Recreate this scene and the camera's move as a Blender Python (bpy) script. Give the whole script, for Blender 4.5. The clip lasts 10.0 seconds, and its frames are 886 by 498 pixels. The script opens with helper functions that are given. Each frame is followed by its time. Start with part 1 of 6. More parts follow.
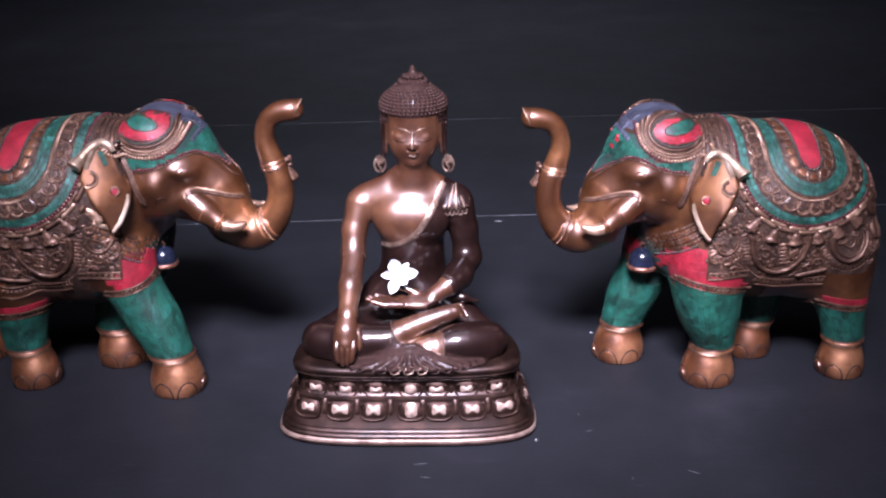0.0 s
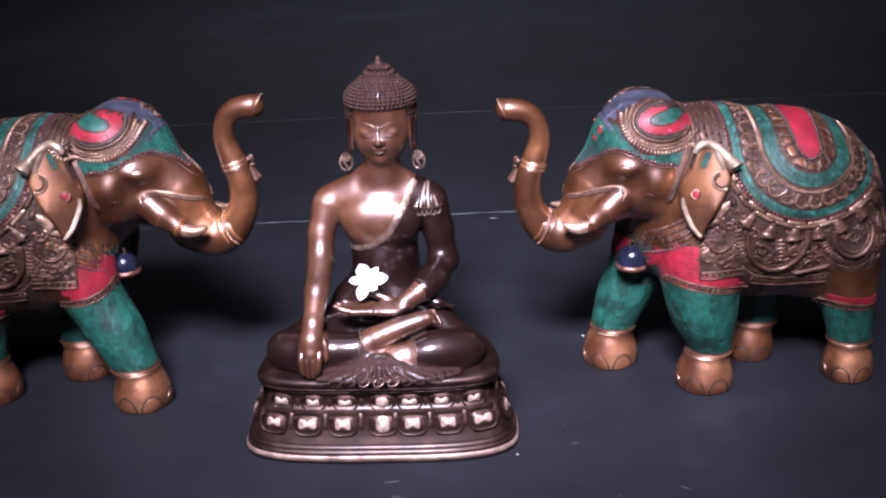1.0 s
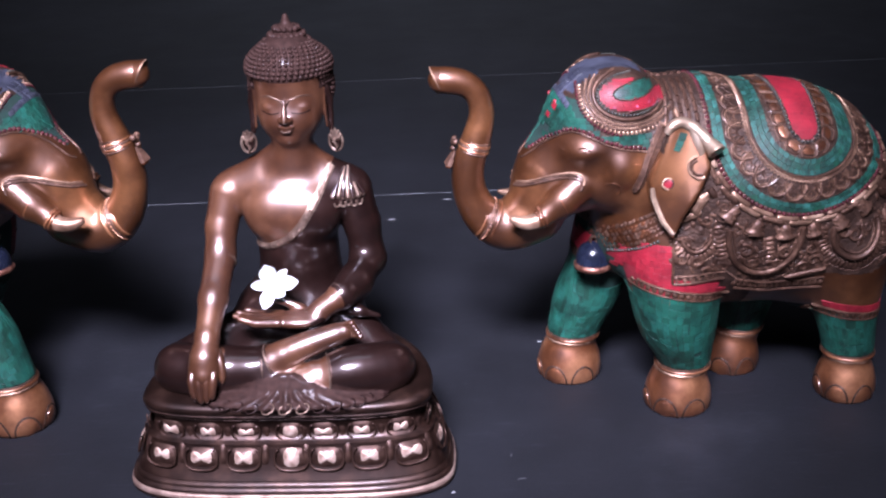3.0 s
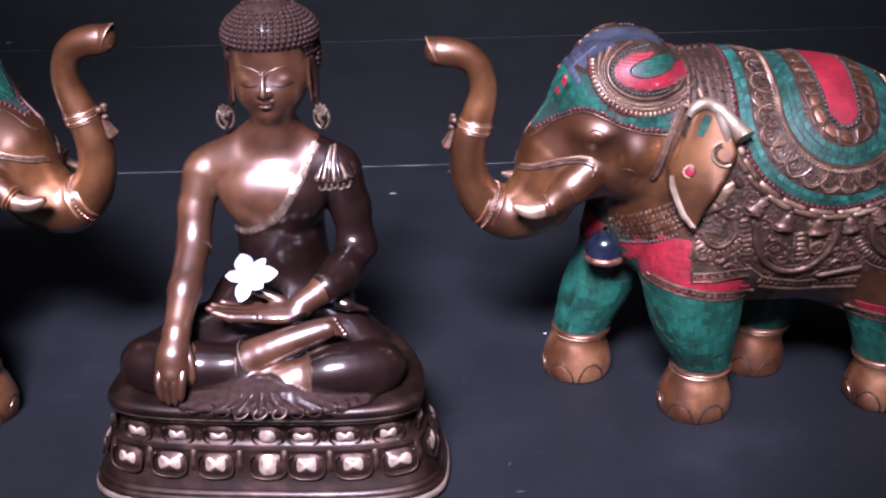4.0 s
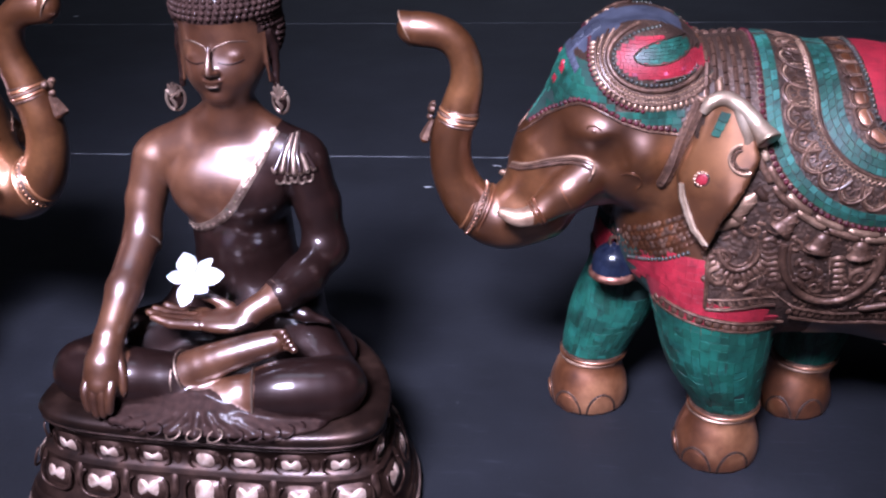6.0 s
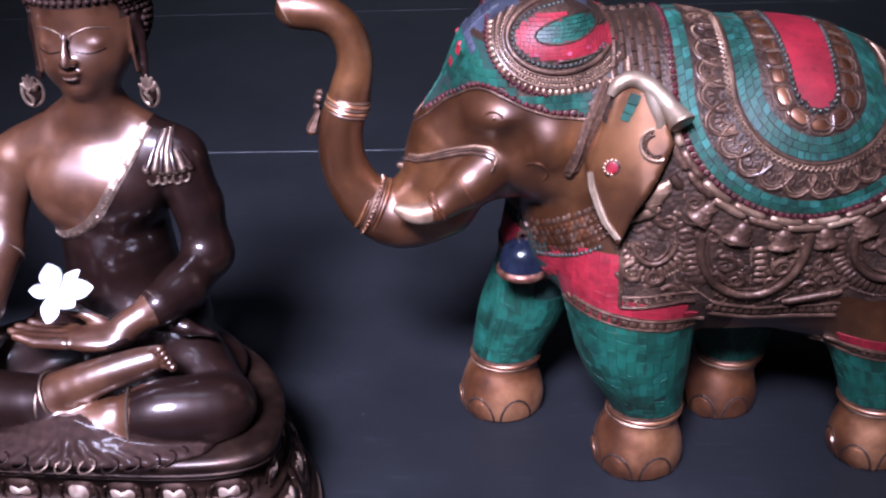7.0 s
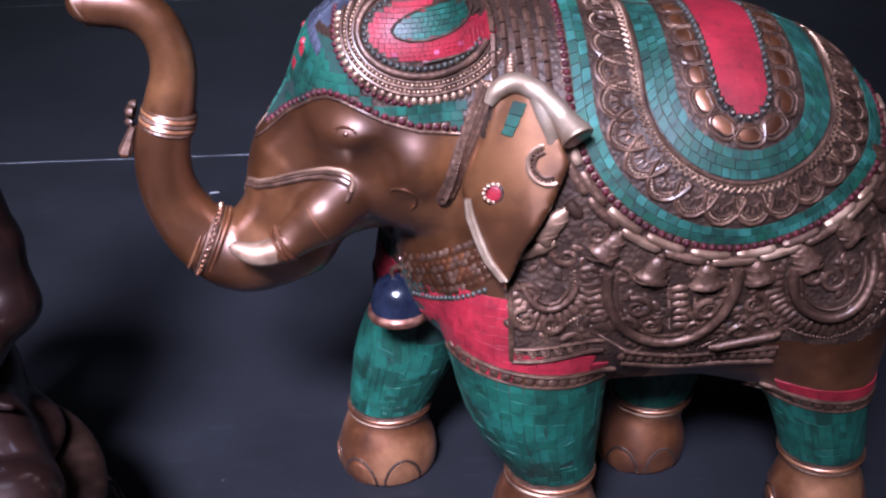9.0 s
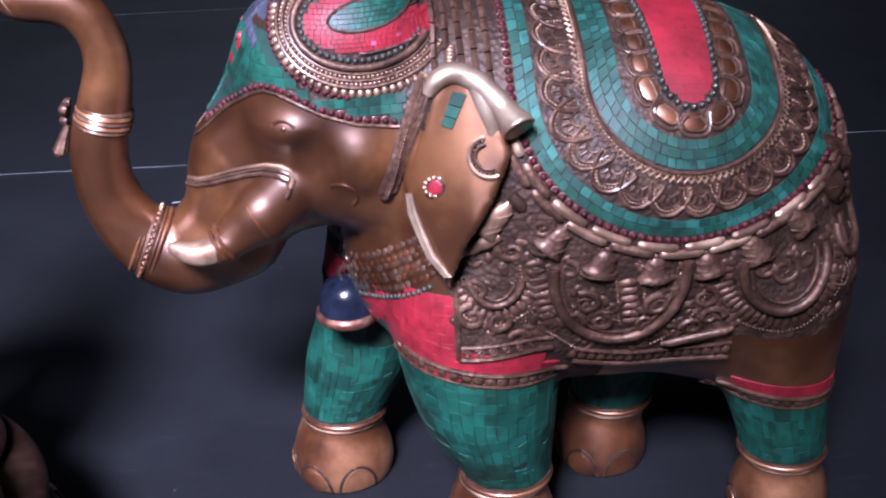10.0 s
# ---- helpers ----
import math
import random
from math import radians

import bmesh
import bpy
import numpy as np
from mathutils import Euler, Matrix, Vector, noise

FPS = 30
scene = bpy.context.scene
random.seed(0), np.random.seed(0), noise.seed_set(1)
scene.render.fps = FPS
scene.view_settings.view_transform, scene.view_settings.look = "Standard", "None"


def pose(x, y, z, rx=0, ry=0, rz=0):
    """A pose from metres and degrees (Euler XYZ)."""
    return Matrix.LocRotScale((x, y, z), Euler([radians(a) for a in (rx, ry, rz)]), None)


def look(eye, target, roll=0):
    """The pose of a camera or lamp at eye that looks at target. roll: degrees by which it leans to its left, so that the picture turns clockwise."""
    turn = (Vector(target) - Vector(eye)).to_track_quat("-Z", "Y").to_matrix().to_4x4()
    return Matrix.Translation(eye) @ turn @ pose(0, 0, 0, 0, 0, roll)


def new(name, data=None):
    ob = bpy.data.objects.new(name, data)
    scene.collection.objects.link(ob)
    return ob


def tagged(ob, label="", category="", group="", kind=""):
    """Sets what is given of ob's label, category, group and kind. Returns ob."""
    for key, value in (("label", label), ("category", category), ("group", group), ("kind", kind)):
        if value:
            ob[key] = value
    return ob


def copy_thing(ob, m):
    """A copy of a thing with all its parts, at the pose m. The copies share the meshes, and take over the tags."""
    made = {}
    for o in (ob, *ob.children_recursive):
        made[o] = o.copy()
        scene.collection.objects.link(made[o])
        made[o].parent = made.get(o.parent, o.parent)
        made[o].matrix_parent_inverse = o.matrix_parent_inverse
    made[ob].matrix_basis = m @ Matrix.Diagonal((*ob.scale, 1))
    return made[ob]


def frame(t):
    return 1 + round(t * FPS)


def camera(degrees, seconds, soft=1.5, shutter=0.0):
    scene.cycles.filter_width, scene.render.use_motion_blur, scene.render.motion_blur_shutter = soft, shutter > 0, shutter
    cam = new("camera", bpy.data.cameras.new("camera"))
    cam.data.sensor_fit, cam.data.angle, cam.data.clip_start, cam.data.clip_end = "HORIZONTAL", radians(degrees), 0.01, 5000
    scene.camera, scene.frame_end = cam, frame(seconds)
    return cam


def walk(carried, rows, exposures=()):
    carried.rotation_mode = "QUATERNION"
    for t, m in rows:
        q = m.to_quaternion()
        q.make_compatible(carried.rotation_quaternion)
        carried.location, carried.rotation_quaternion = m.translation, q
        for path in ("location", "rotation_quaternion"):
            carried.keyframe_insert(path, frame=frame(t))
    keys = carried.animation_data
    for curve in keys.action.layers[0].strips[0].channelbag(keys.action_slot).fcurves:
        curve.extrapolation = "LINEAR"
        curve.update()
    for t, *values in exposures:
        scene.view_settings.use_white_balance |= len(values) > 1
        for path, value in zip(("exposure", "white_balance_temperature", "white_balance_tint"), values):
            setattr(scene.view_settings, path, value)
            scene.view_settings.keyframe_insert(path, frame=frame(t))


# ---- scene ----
from mathutils.bvhtree import BVHTree

cam = camera(41.4, 10.0, soft=2.3)
PATH = [
    (0, (0.086, -1.412, 0.761), (0.03, 0.448, 0.028), -1.0),
    (0.5, (0.117, -1.362, 0.749), (0.038, 0.499, 0.021), -1.9),
    (1, (0.153, -1.318, 0.734), (0.044, 0.536, -0.008), -2.6),
    (1.5, (0.179, -1.281, 0.722), (0.06, 0.571, -0.024), -2.0),
    (2, (0.192, -1.244, 0.714), (0.09, 0.604, -0.045), -1.9),
    (2.5, (0.197, -1.189, 0.693), (0.087, 0.65, -0.084), -2.1),
    (3, (0.206, -1.09, 0.679), (0.116, 0.74, -0.122), -2.2),
    (3.2, (0.21, -1.057, 0.674), (0.12, 0.763, -0.15), -2.2),
    (4.5, (0.237, -0.938, 0.651), (0.077, 0.855, -0.221), -1.5),
    (5, (0.268, -0.891, 0.631), (0.052, 0.896, -0.24), -2.1),
    (6.3, (0.339, -0.816, 0.604), (-0.009, 0.945, -0.279), -2.1),
    (6.5, (0.338, -0.805, 0.596), (0.022, 0.961, -0.289), -2.3),
    (7, (0.347, -0.757, 0.583), (0.128, 1.017, -0.313), -2.2),
    (7.5, (0.353, -0.7, 0.58), (0.204, 1.068, -0.343), -1.9),
    (8, (0.35, -0.652, 0.572), (0.264, 1.103, -0.382), -1.5),
    (8.5, (0.359, -0.626, 0.561), (0.292, 1.136, -0.382), -2.2),
    (9, (0.385, -0.596, 0.542), (0.258, 1.172, -0.384), -2.3),
    (9.5, (0.4, -0.587, 0.53), (0.28, 1.181, -0.399), -2.3),
    (10, (0.409, -0.587, 0.524), (0.301, 1.196, -0.377), -2.8),
]
walk(cam, [(t, look(eye, target, roll)) for t, eye, target, roll in PATH], [(0, 0.12, 6750, 10), (3, 0.04, 6600, 10), (5, -0.05, 6200, 10), (7.5, -0.10, 6050, 10), (8.5, -0.10, 6050, 9), (10, 0.0, 6150, 8)])

# ---------------------------------------------------------------- light
world = bpy.data.worlds.new("world")
scene.world = world
world.use_nodes = True
world.node_tree.nodes["Background"].inputs[0].default_value = (0.55, 0.58, 0.7, 1)
world.node_tree.nodes["Background"].inputs[1].default_value = 0.028


# Builds the key lamp and the two added fill panels.
def ceiling_lamp(name, eye, target, power, sx, sy, colour, spread=180):
    data = bpy.data.lights.new(name, "AREA")
    data.shape, data.size, data.size_y, data.energy, data.color, data.spread = "RECTANGLE", sx, sy, power, colour, radians(spread)
    ob = new(name, data)
    ob.matrix_world = look(eye, target)
    return ob


ceiling_lamp("ceiling_lamp", (-0.05, -1.58, 1.87), (0.065, 0.08, 0.19), 24.0, 0.70, 0.40, (0.72, 0.715, 1.0), 36)
# Added, unseen panel at the back that brightens the far floor.
ceiling_lamp("fill_panel", (0.0, 3.0, 2.66), (0.0, 3.0, 0.0), 30, 1.8, 0.6, (0.74, 0.78, 1.0), 92)
# Added overhead fill, not a known fixture; lifts the darkest shadows.
ceiling_lamp("fill_panel", (0.0, -0.3, 2.66), (0.0, -0.3, 0.0), 9, 1.8, 0.6, (0.74, 0.78, 1.0))

# ---------------------------------------------------------------- materials


class Nodes:
    """A short hand for node trees."""

    def __init__(self, name):
        self.mat = bpy.data.materials.new(name)
        self.mat.use_nodes = True
        self.tree = self.mat.node_tree
        self.bsdf = self.tree.nodes["Principled BSDF"]
        self.coord = self.add("ShaderNodeTexCoord").outputs["Object"]

    def add(self, kind, **inputs):
        node = self.tree.nodes.new(kind)
        for key, value in inputs.items():
            self.set(node, key.replace("_", " "), value)
        return node

    def set(self, node, key, value):
        if isinstance(value, bpy.types.NodeSocket):
            self.tree.links.new(value, node.inputs[key])
        else:
            node.inputs[key].default_value = value

    def noise(self, scale, detail=4.0, rough=0.6, vector=None):
        return self.add("ShaderNodeTexNoise", Vector=vector or self.coord, Scale=scale, Detail=detail, Roughness=rough).outputs["Fac"]

    def ramp(self, fac, *stops):
        node = self.add("ShaderNodeValToRGB", Fac=fac)
        while len(node.color_ramp.elements) < len(stops):
            node.color_ramp.elements.new(0.5)
        for element, (at, colour) in zip(node.color_ramp.elements, stops):
            element.position = at
            element.color = (*colour, 1) if len(colour) == 3 else colour
        return node.outputs["Color"]

    def mix(self, fac, a, b, blend="MIX"):
        node = self.tree.nodes.new("ShaderNodeMix")
        node.data_type, node.blend_type = "RGBA", blend
        for n, value in ((0, fac), (6, a), (7, b)):
            if isinstance(value, bpy.types.NodeSocket):
                self.tree.links.new(value, node.inputs[n])
            elif n:
                node.inputs[n].default_value = (*value, 1)
            else:
                node.inputs[n].default_value = value
        return node.outputs[2]

    def span(self, fac, low, high):
        return self.add("ShaderNodeMapRange", Value=fac, **{"To_Min": low, "To_Max": high}).outputs[0]

    def bump(self, height, strength, distance):
        return self.add("ShaderNodeBump", Height=height, Strength=strength, Distance=distance).outputs[0]

    def done(self, colour, rough, metal=0.0, normal=None, **more):
        self.set(self.bsdf, "Base Color", colour if isinstance(colour, bpy.types.NodeSocket) else (*colour, 1))
        self.set(self.bsdf, "Roughness", rough)
        self.set(self.bsdf, "Metallic", metal)
        if normal:
            self.set(self.bsdf, "Normal", normal)
        for key, value in more.items():
            self.set(self.bsdf, key.replace("_", " "), value)
        return self.mat


def bronze(name, dark, mid, light, rough=(0.25, 0.42), metal=0.6, grain=0.12, big=18.0, coat=0.35, gloss=0.5, wax=1.5, wax_rough=0.2, chased=0.0):
    """Cast bronze under wax: broad cloudy tone, fine grain, uneven polish."""
    n = Nodes(name)
    cloud = n.noise(big, 5)
    fine = n.noise(220, 3)
    tone = n.ramp(cloud, (0.34, dark), (0.5, mid), (0.66, light))
    tone = n.mix(n.span(fine, 0.0, 0.35), tone, dark, "MIX")
    relief = n.bump(n.noise(420, 3), grain, 0.0006)
    if chased:
        cells = n.add("ShaderNodeTexVoronoi", Vector=n.coord, Scale=330.0).outputs["Distance"]
        relief = n.add("ShaderNodeBump", Height=cells, Strength=chased, Distance=0.0012, Normal=relief).outputs[0]
        tone = n.mix(n.ramp(cells, (0.30, (0, 0, 0)), (0.75, (0.6, 0.6, 0.6))), tone, dark)
    return n.done(tone, n.span(n.noise(60, 4), *rough), metal, relief, Coat_Weight=coat, Coat_Roughness=wax_rough, Coat_IOR=wax, Specular_IOR_Level=gloss)


def stone(name, shades, rough, spots, bump=0.25, patch=0.42, gloss=0.4):
    """Cut stone chips: each chip has its own shade, with veins and dark pits."""
    n = Nodes(name)
    chip = n.add("ShaderNodeNewGeometry").outputs["Random Per Island"]
    step = 1.0 / (len(shades) - 1)
    tone = n.ramp(chip, *[(i * step, s) for i, s in enumerate(shades)])
    vein = n.ramp(n.noise(140, 6, 0.7), (0.3, (0, 0, 0)), (0.48, (1, 1, 1)))
    tone = n.mix(vein, spots, tone)
    wide = n.ramp(n.noise(30, 5, 0.7), (0.36, (patch, patch, patch)), (0.62, (1, 1, 1)))
    tone = n.mix(1.0, tone, wide, "MULTIPLY")
    return n.done(tone, n.span(n.noise(90), rough[0], rough[1]), 0.0, n.bump(n.noise(260, 4), bump, 0.0008), Specular_IOR_Level=gloss)


SKIN = bronze("elephant_bronze", (0.0513, 0.0148, 0.0039), (0.1129, 0.0368, 0.0105), (0.3010, 0.1163, 0.0415), (0.36, 0.48), 0.74, 0.08, 11, 0.9, 0.5, 1.62, 0.33)
HOOF = bronze("foot_bronze", (0.0810, 0.0229, 0.0072), (0.2250, 0.0760, 0.0270), (0.4945, 0.2127, 0.0954), (0.36, 0.50), 0.74, 0.08, 22, 0.9, 0.5, 1.7, 0.32)
RIM = bronze("bell_rim_bronze", (0.075, 0.026, 0.016), (0.16, 0.062, 0.040), (0.30, 0.140, 0.095), (0.40, 0.55), 0.75, 0.3, 120, 0.15)
RELIEF = bronze("relief_ground", (0.0217, 0.0102, 0.0061), (0.0441, 0.0214, 0.0133), (0.0883, 0.0454, 0.0287), (0.50, 0.66), 0.45, 0.4, 60, 0.1, chased=0.6)
ORNAMENT = bronze("raised_ornament", (0.0392, 0.0179, 0.0108), (0.0954, 0.0457, 0.0279), (0.1944, 0.1027, 0.0656), (0.46, 0.62), 0.62, 0.25, 48, 0.12, chased=0.3)
GILT = bronze("worn_bright_bronze", (0.1092, 0.0572, 0.0353), (0.2666, 0.1532, 0.0983), (0.5264, 0.3392, 0.2303), (0.40, 0.56), 0.72, 0.12, 40, 0.2)
CREAM = bronze("pale_rubbed_bronze", (0.2, 0.128, 0.082), (0.4, 0.285, 0.2), (0.56, 0.44, 0.335), (0.36, 0.50), 0.72, 0.1, 30, 0.25)
REDGROUT = stone("red_grout", [(0.15, 0.006, 0.012), (0.17, 0.008, 0.015)], (0.6, 0.8), (0.06, 0.003, 0.006))
GROUT = stone("dark_grout", [(0.004, 0.026, 0.018), (0.005, 0.031, 0.021)], (0.7, 0.9), (0.01, 0.01, 0.01))
TURQUOISE = stone("green_stone", [(0.0057, 0.0567, 0.0348), (0.0065, 0.0672, 0.0429), (0.0081, 0.0810, 0.0535), (0.0040, 0.0340, 0.0203), (0.0065, 0.0616, 0.0389), (0.0105, 0.0923, 0.0648), (0.0049, 0.0470, 0.0292)], (0.46, 0.62), (0.004, 0.026, 0.016), 0.2, 0.28)
CLOTHSTONE = stone("blue_green_stone", [(0.008, 0.056, 0.037), (0.013, 0.082, 0.057), (0.026, 0.122, 0.096), (0.006, 0.036, 0.023), (0.010, 0.068, 0.046), (0.006, 0.062, 0.032)], (0.48, 0.64), (0.005, 0.024, 0.017), 0.2, 0.30)
CORAL = stone("red_stone", [(0.225, 0.008, 0.018), (0.24, 0.010, 0.020), (0.255, 0.012, 0.022), (0.23, 0.009, 0.019)], (0.48, 0.62), (0.12, 0.005, 0.011), 0.15, 0.5)
PINK = stone("pink_stone", [(0.34, 0.05, 0.09), (0.42, 0.09, 0.15), (0.30, 0.04, 0.07)], (0.34, 0.5), (0.2, 0.02, 0.04))
GARNET = stone("garnet_bead", [(0.048, 0.004, 0.008), (0.072, 0.006, 0.011), (0.032, 0.004, 0.007)], (0.5, 0.65), (0.03, 0.003, 0.006), 0.25, 0.42, 0.22)
GREYBEAD = stone("grey_green_bead", [(0.020, 0.021, 0.014), (0.030, 0.030, 0.020), (0.024, 0.014, 0.012)], (0.45, 0.6), (0.015, 0.015, 0.012))
LAPIS = stone("lapis", [(0.008, 0.010, 0.019), (0.010, 0.013, 0.024)], (0.16, 0.25), (0.004, 0.005, 0.016), 0.08)
LAPISCHIP = stone("lapis_chip", [(0.032, 0.034, 0.050), (0.048, 0.051, 0.070), (0.042, 0.045, 0.055)], (0.3, 0.45), (0.012, 0.012, 0.025))
ELEPHANT_MATS = [SKIN, HOOF, CREAM, RELIEF, ORNAMENT, GILT, GROUT, REDGROUT, TURQUOISE, CLOTHSTONE, CORAL, PINK, GARNET, GREYBEAD, LAPISCHIP]
M = {m.name: i for i, m in enumerate(ELEPHANT_MATS)}


def statue_bronze():
    """Copper-toned bare skin and dark-brown polished robe on one casting."""
    n = Nodes("statue_bronze")
    robe = n.add("ShaderNodeAttribute")
    robe.attribute_name = "robe"
    cloud, fine = n.noise(22, 5), n.noise(160, 4)
    bare = n.ramp(cloud, (0.3, (0.038, 0.0112, 0.0042)), (0.5, (0.082, 0.0278, 0.0110)), (0.72, (0.168, 0.068, 0.031)))
    cloth = n.ramp(cloud, (0.3, (0.0070, 0.0028, 0.0022)), (0.55, (0.0135, 0.0056, 0.0045)), (0.8, (0.029, 0.0130, 0.0104)))
    hair = n.ramp(fine, (0.3, (0.0145, 0.0066, 0.0050)), (0.7, (0.038, 0.0185, 0.0142)))
    edge = n.ramp(robe.outputs["Fac"], (0.44, (0, 0, 0)), (0.56, (1, 1, 1)))
    tone = n.mix(edge, bare, cloth)
    curls = n.add("ShaderNodeAttribute")
    curls.attribute_name = "hair"
    tone = n.mix(curls.outputs["Fac"], tone, hair)
    tone = n.mix(n.span(fine, 0.0, 0.3), tone, (0.026, 0.0105, 0.0078))
    return n.done(tone, n.mix(curls.outputs["Fac"], n.span(n.noise(50), 0.38, 0.50), (0.75, 0.75, 0.75)), 0.60, n.bump(n.noise(380, 3), 0.08, 0.0006), Coat_Weight=n.mix(curls.outputs["Fac"], n.mix(edge, (0.9, 0.9, 0.9), (0.40, 0.40, 0.40)), (0.03, 0.03, 0.03)), Specular_IOR_Level=0.2, Coat_Roughness=n.mix(edge, (0.32, 0.32, 0.32), (0.16, 0.16, 0.16)), Coat_IOR=1.8)


FIGURE = statue_bronze()
FIG_GILT = bronze("hem_bronze", (0.0900, 0.0550, 0.0399), (0.1800, 0.1150, 0.0855), (0.3240, 0.2300, 0.1710), (0.34, 0.5), 0.8, 0.2, 60)
PEDESTAL = bronze("pedestal_bronze", (0.0119, 0.0051, 0.0033), (0.0236, 0.0107, 0.0073), (0.0541, 0.0267, 0.0182), (0.36, 0.50), 0.75, 0.15, 34, 0.12)
BAND = bronze("worn_band_bronze", (0.10, 0.058, 0.044), (0.24, 0.155, 0.120), (0.42, 0.30, 0.24), (0.42, 0.58), 0.65, 0.25, 34, 0.1)
PETAL = bronze("petal_bronze", (0.0190, 0.0084, 0.0058), (0.0419, 0.0197, 0.0134), (0.0930, 0.0486, 0.0339), (0.40, 0.55), 0.75, 0.2, 60, 0.12)
PETAL_LIGHT = bronze("petal_bright_bronze", (0.15, 0.085, 0.06), (0.36, 0.245, 0.19), (0.58, 0.44, 0.36), (0.45, 0.62), 0.5, 0.45, 110, 0.05)


def flower_mat(name, inner, outer):
    n = Nodes(name)
    tone = n.ramp(n.noise(70, 3), (0.3, inner), (0.7, outer))
    return n.done(tone, 0.5, 0.0, n.bump(n.noise(160), 0.2, 0.001), Subsurface_Weight=0.15)


WHITE = flower_mat("white_petal", (0.66, 0.64, 0.63), (0.76, 0.75, 0.745))
YELLOW = flower_mat("flower_throat", (0.7, 0.62, 0.45), (0.8, 0.76, 0.6))


def floor_mat():
    """Black-painted boards with scuffs, dust and a dull sheen."""
    n = Nodes("black_painted_board")
    tone = n.ramp(n.noise(3.5, 6, 0.65), (0.3, (0.0026, 0.0028, 0.0037)), (0.6, (0.0063, 0.0067, 0.0087)), (0.8, (0.0148, 0.0153, 0.0190)))
    stretch = n.add("ShaderNodeMapping", Vector=n.coord, Scale=(3, 26, 10)).outputs[0]
    streak = n.ramp(n.noise(6, 6, 0.7, stretch), (0.58, (0, 0, 0)), (0.74, (1, 1, 1)))
    tone = n.mix(n.mix(1.0, streak, (0.35, 0.35, 0.35), "MULTIPLY"), tone, (0.030, 0.032, 0.040))
    dots = n.ramp(n.noise(95, 2, 0.5), (0.76, (0, 0, 0)), (0.80, (1, 1, 1)))
    tone = n.mix(n.mix(1.0, dots, (0.4, 0.4, 0.4), "MULTIPLY"), tone, (0.09, 0.095, 0.10))
    return n.done(tone, n.span(n.noise(9, 5), 0.62, 0.82), 0.0, n.bump(n.noise(160, 5), 0.3, 0.0012), Specular_IOR_Level=0.22)


FLOOR = floor_mat()


def plain(name, a, b, rough, scale=8.0):
    n = Nodes(name)
    return n.done(n.ramp(n.noise(scale, 5), (0.3, a), (0.7, b)), rough, 0.0, n.bump(n.noise(scale * 20), 0.15, 0.002))


DUST = plain("dusty_worn_edge", (0.016, 0.017, 0.020), (0.20, 0.205, 0.22), 0.8, 22)
WALL = plain("dark_wall_paint", (0.030, 0.030, 0.036), (0.042, 0.042, 0.050), 0.8)
# Pale tones for unseen surfaces, set to reflect light onto the bronze.
CEILING = plain("bounce_white_ceiling", (0.60, 0.60, 0.61), (0.68, 0.68, 0.69), 0.85)
PALE = plain("bounce_grey_wall", (0.40, 0.40, 0.42), (0.46, 0.46, 0.48), 0.85)
SCUFF = plain("grey_scuff", (0.018, 0.0185, 0.021), (0.042, 0.043, 0.046), 0.8, 90)
FLECK = plain("pale_paint_fleck", (0.16, 0.16, 0.165), (0.30, 0.30, 0.30), 0.7, 60)

# ---------------------------------------------------------------- mesh tools


def part(name, bm, material, parent=None, label=""):
    """Link a bmesh as one mesh object under a thing or under a part."""
    mesh = bpy.data.meshes.new(name)
    bmesh.ops.recalc_face_normals(bm, faces=bm.faces)
    bm.to_mesh(mesh)
    bm.free()
    for m in material if isinstance(material, (list, tuple)) else [material]:
        mesh.materials.append(m)
    ob = new(name, mesh)
    if parent:
        ob.parent = parent
    if label:
        ob["label"] = label
    return ob


def smooth(ob, angle=40):
    ob.data.shade_smooth()
    ob.data.set_sharp_from_angle(angle=radians(angle))
    return ob


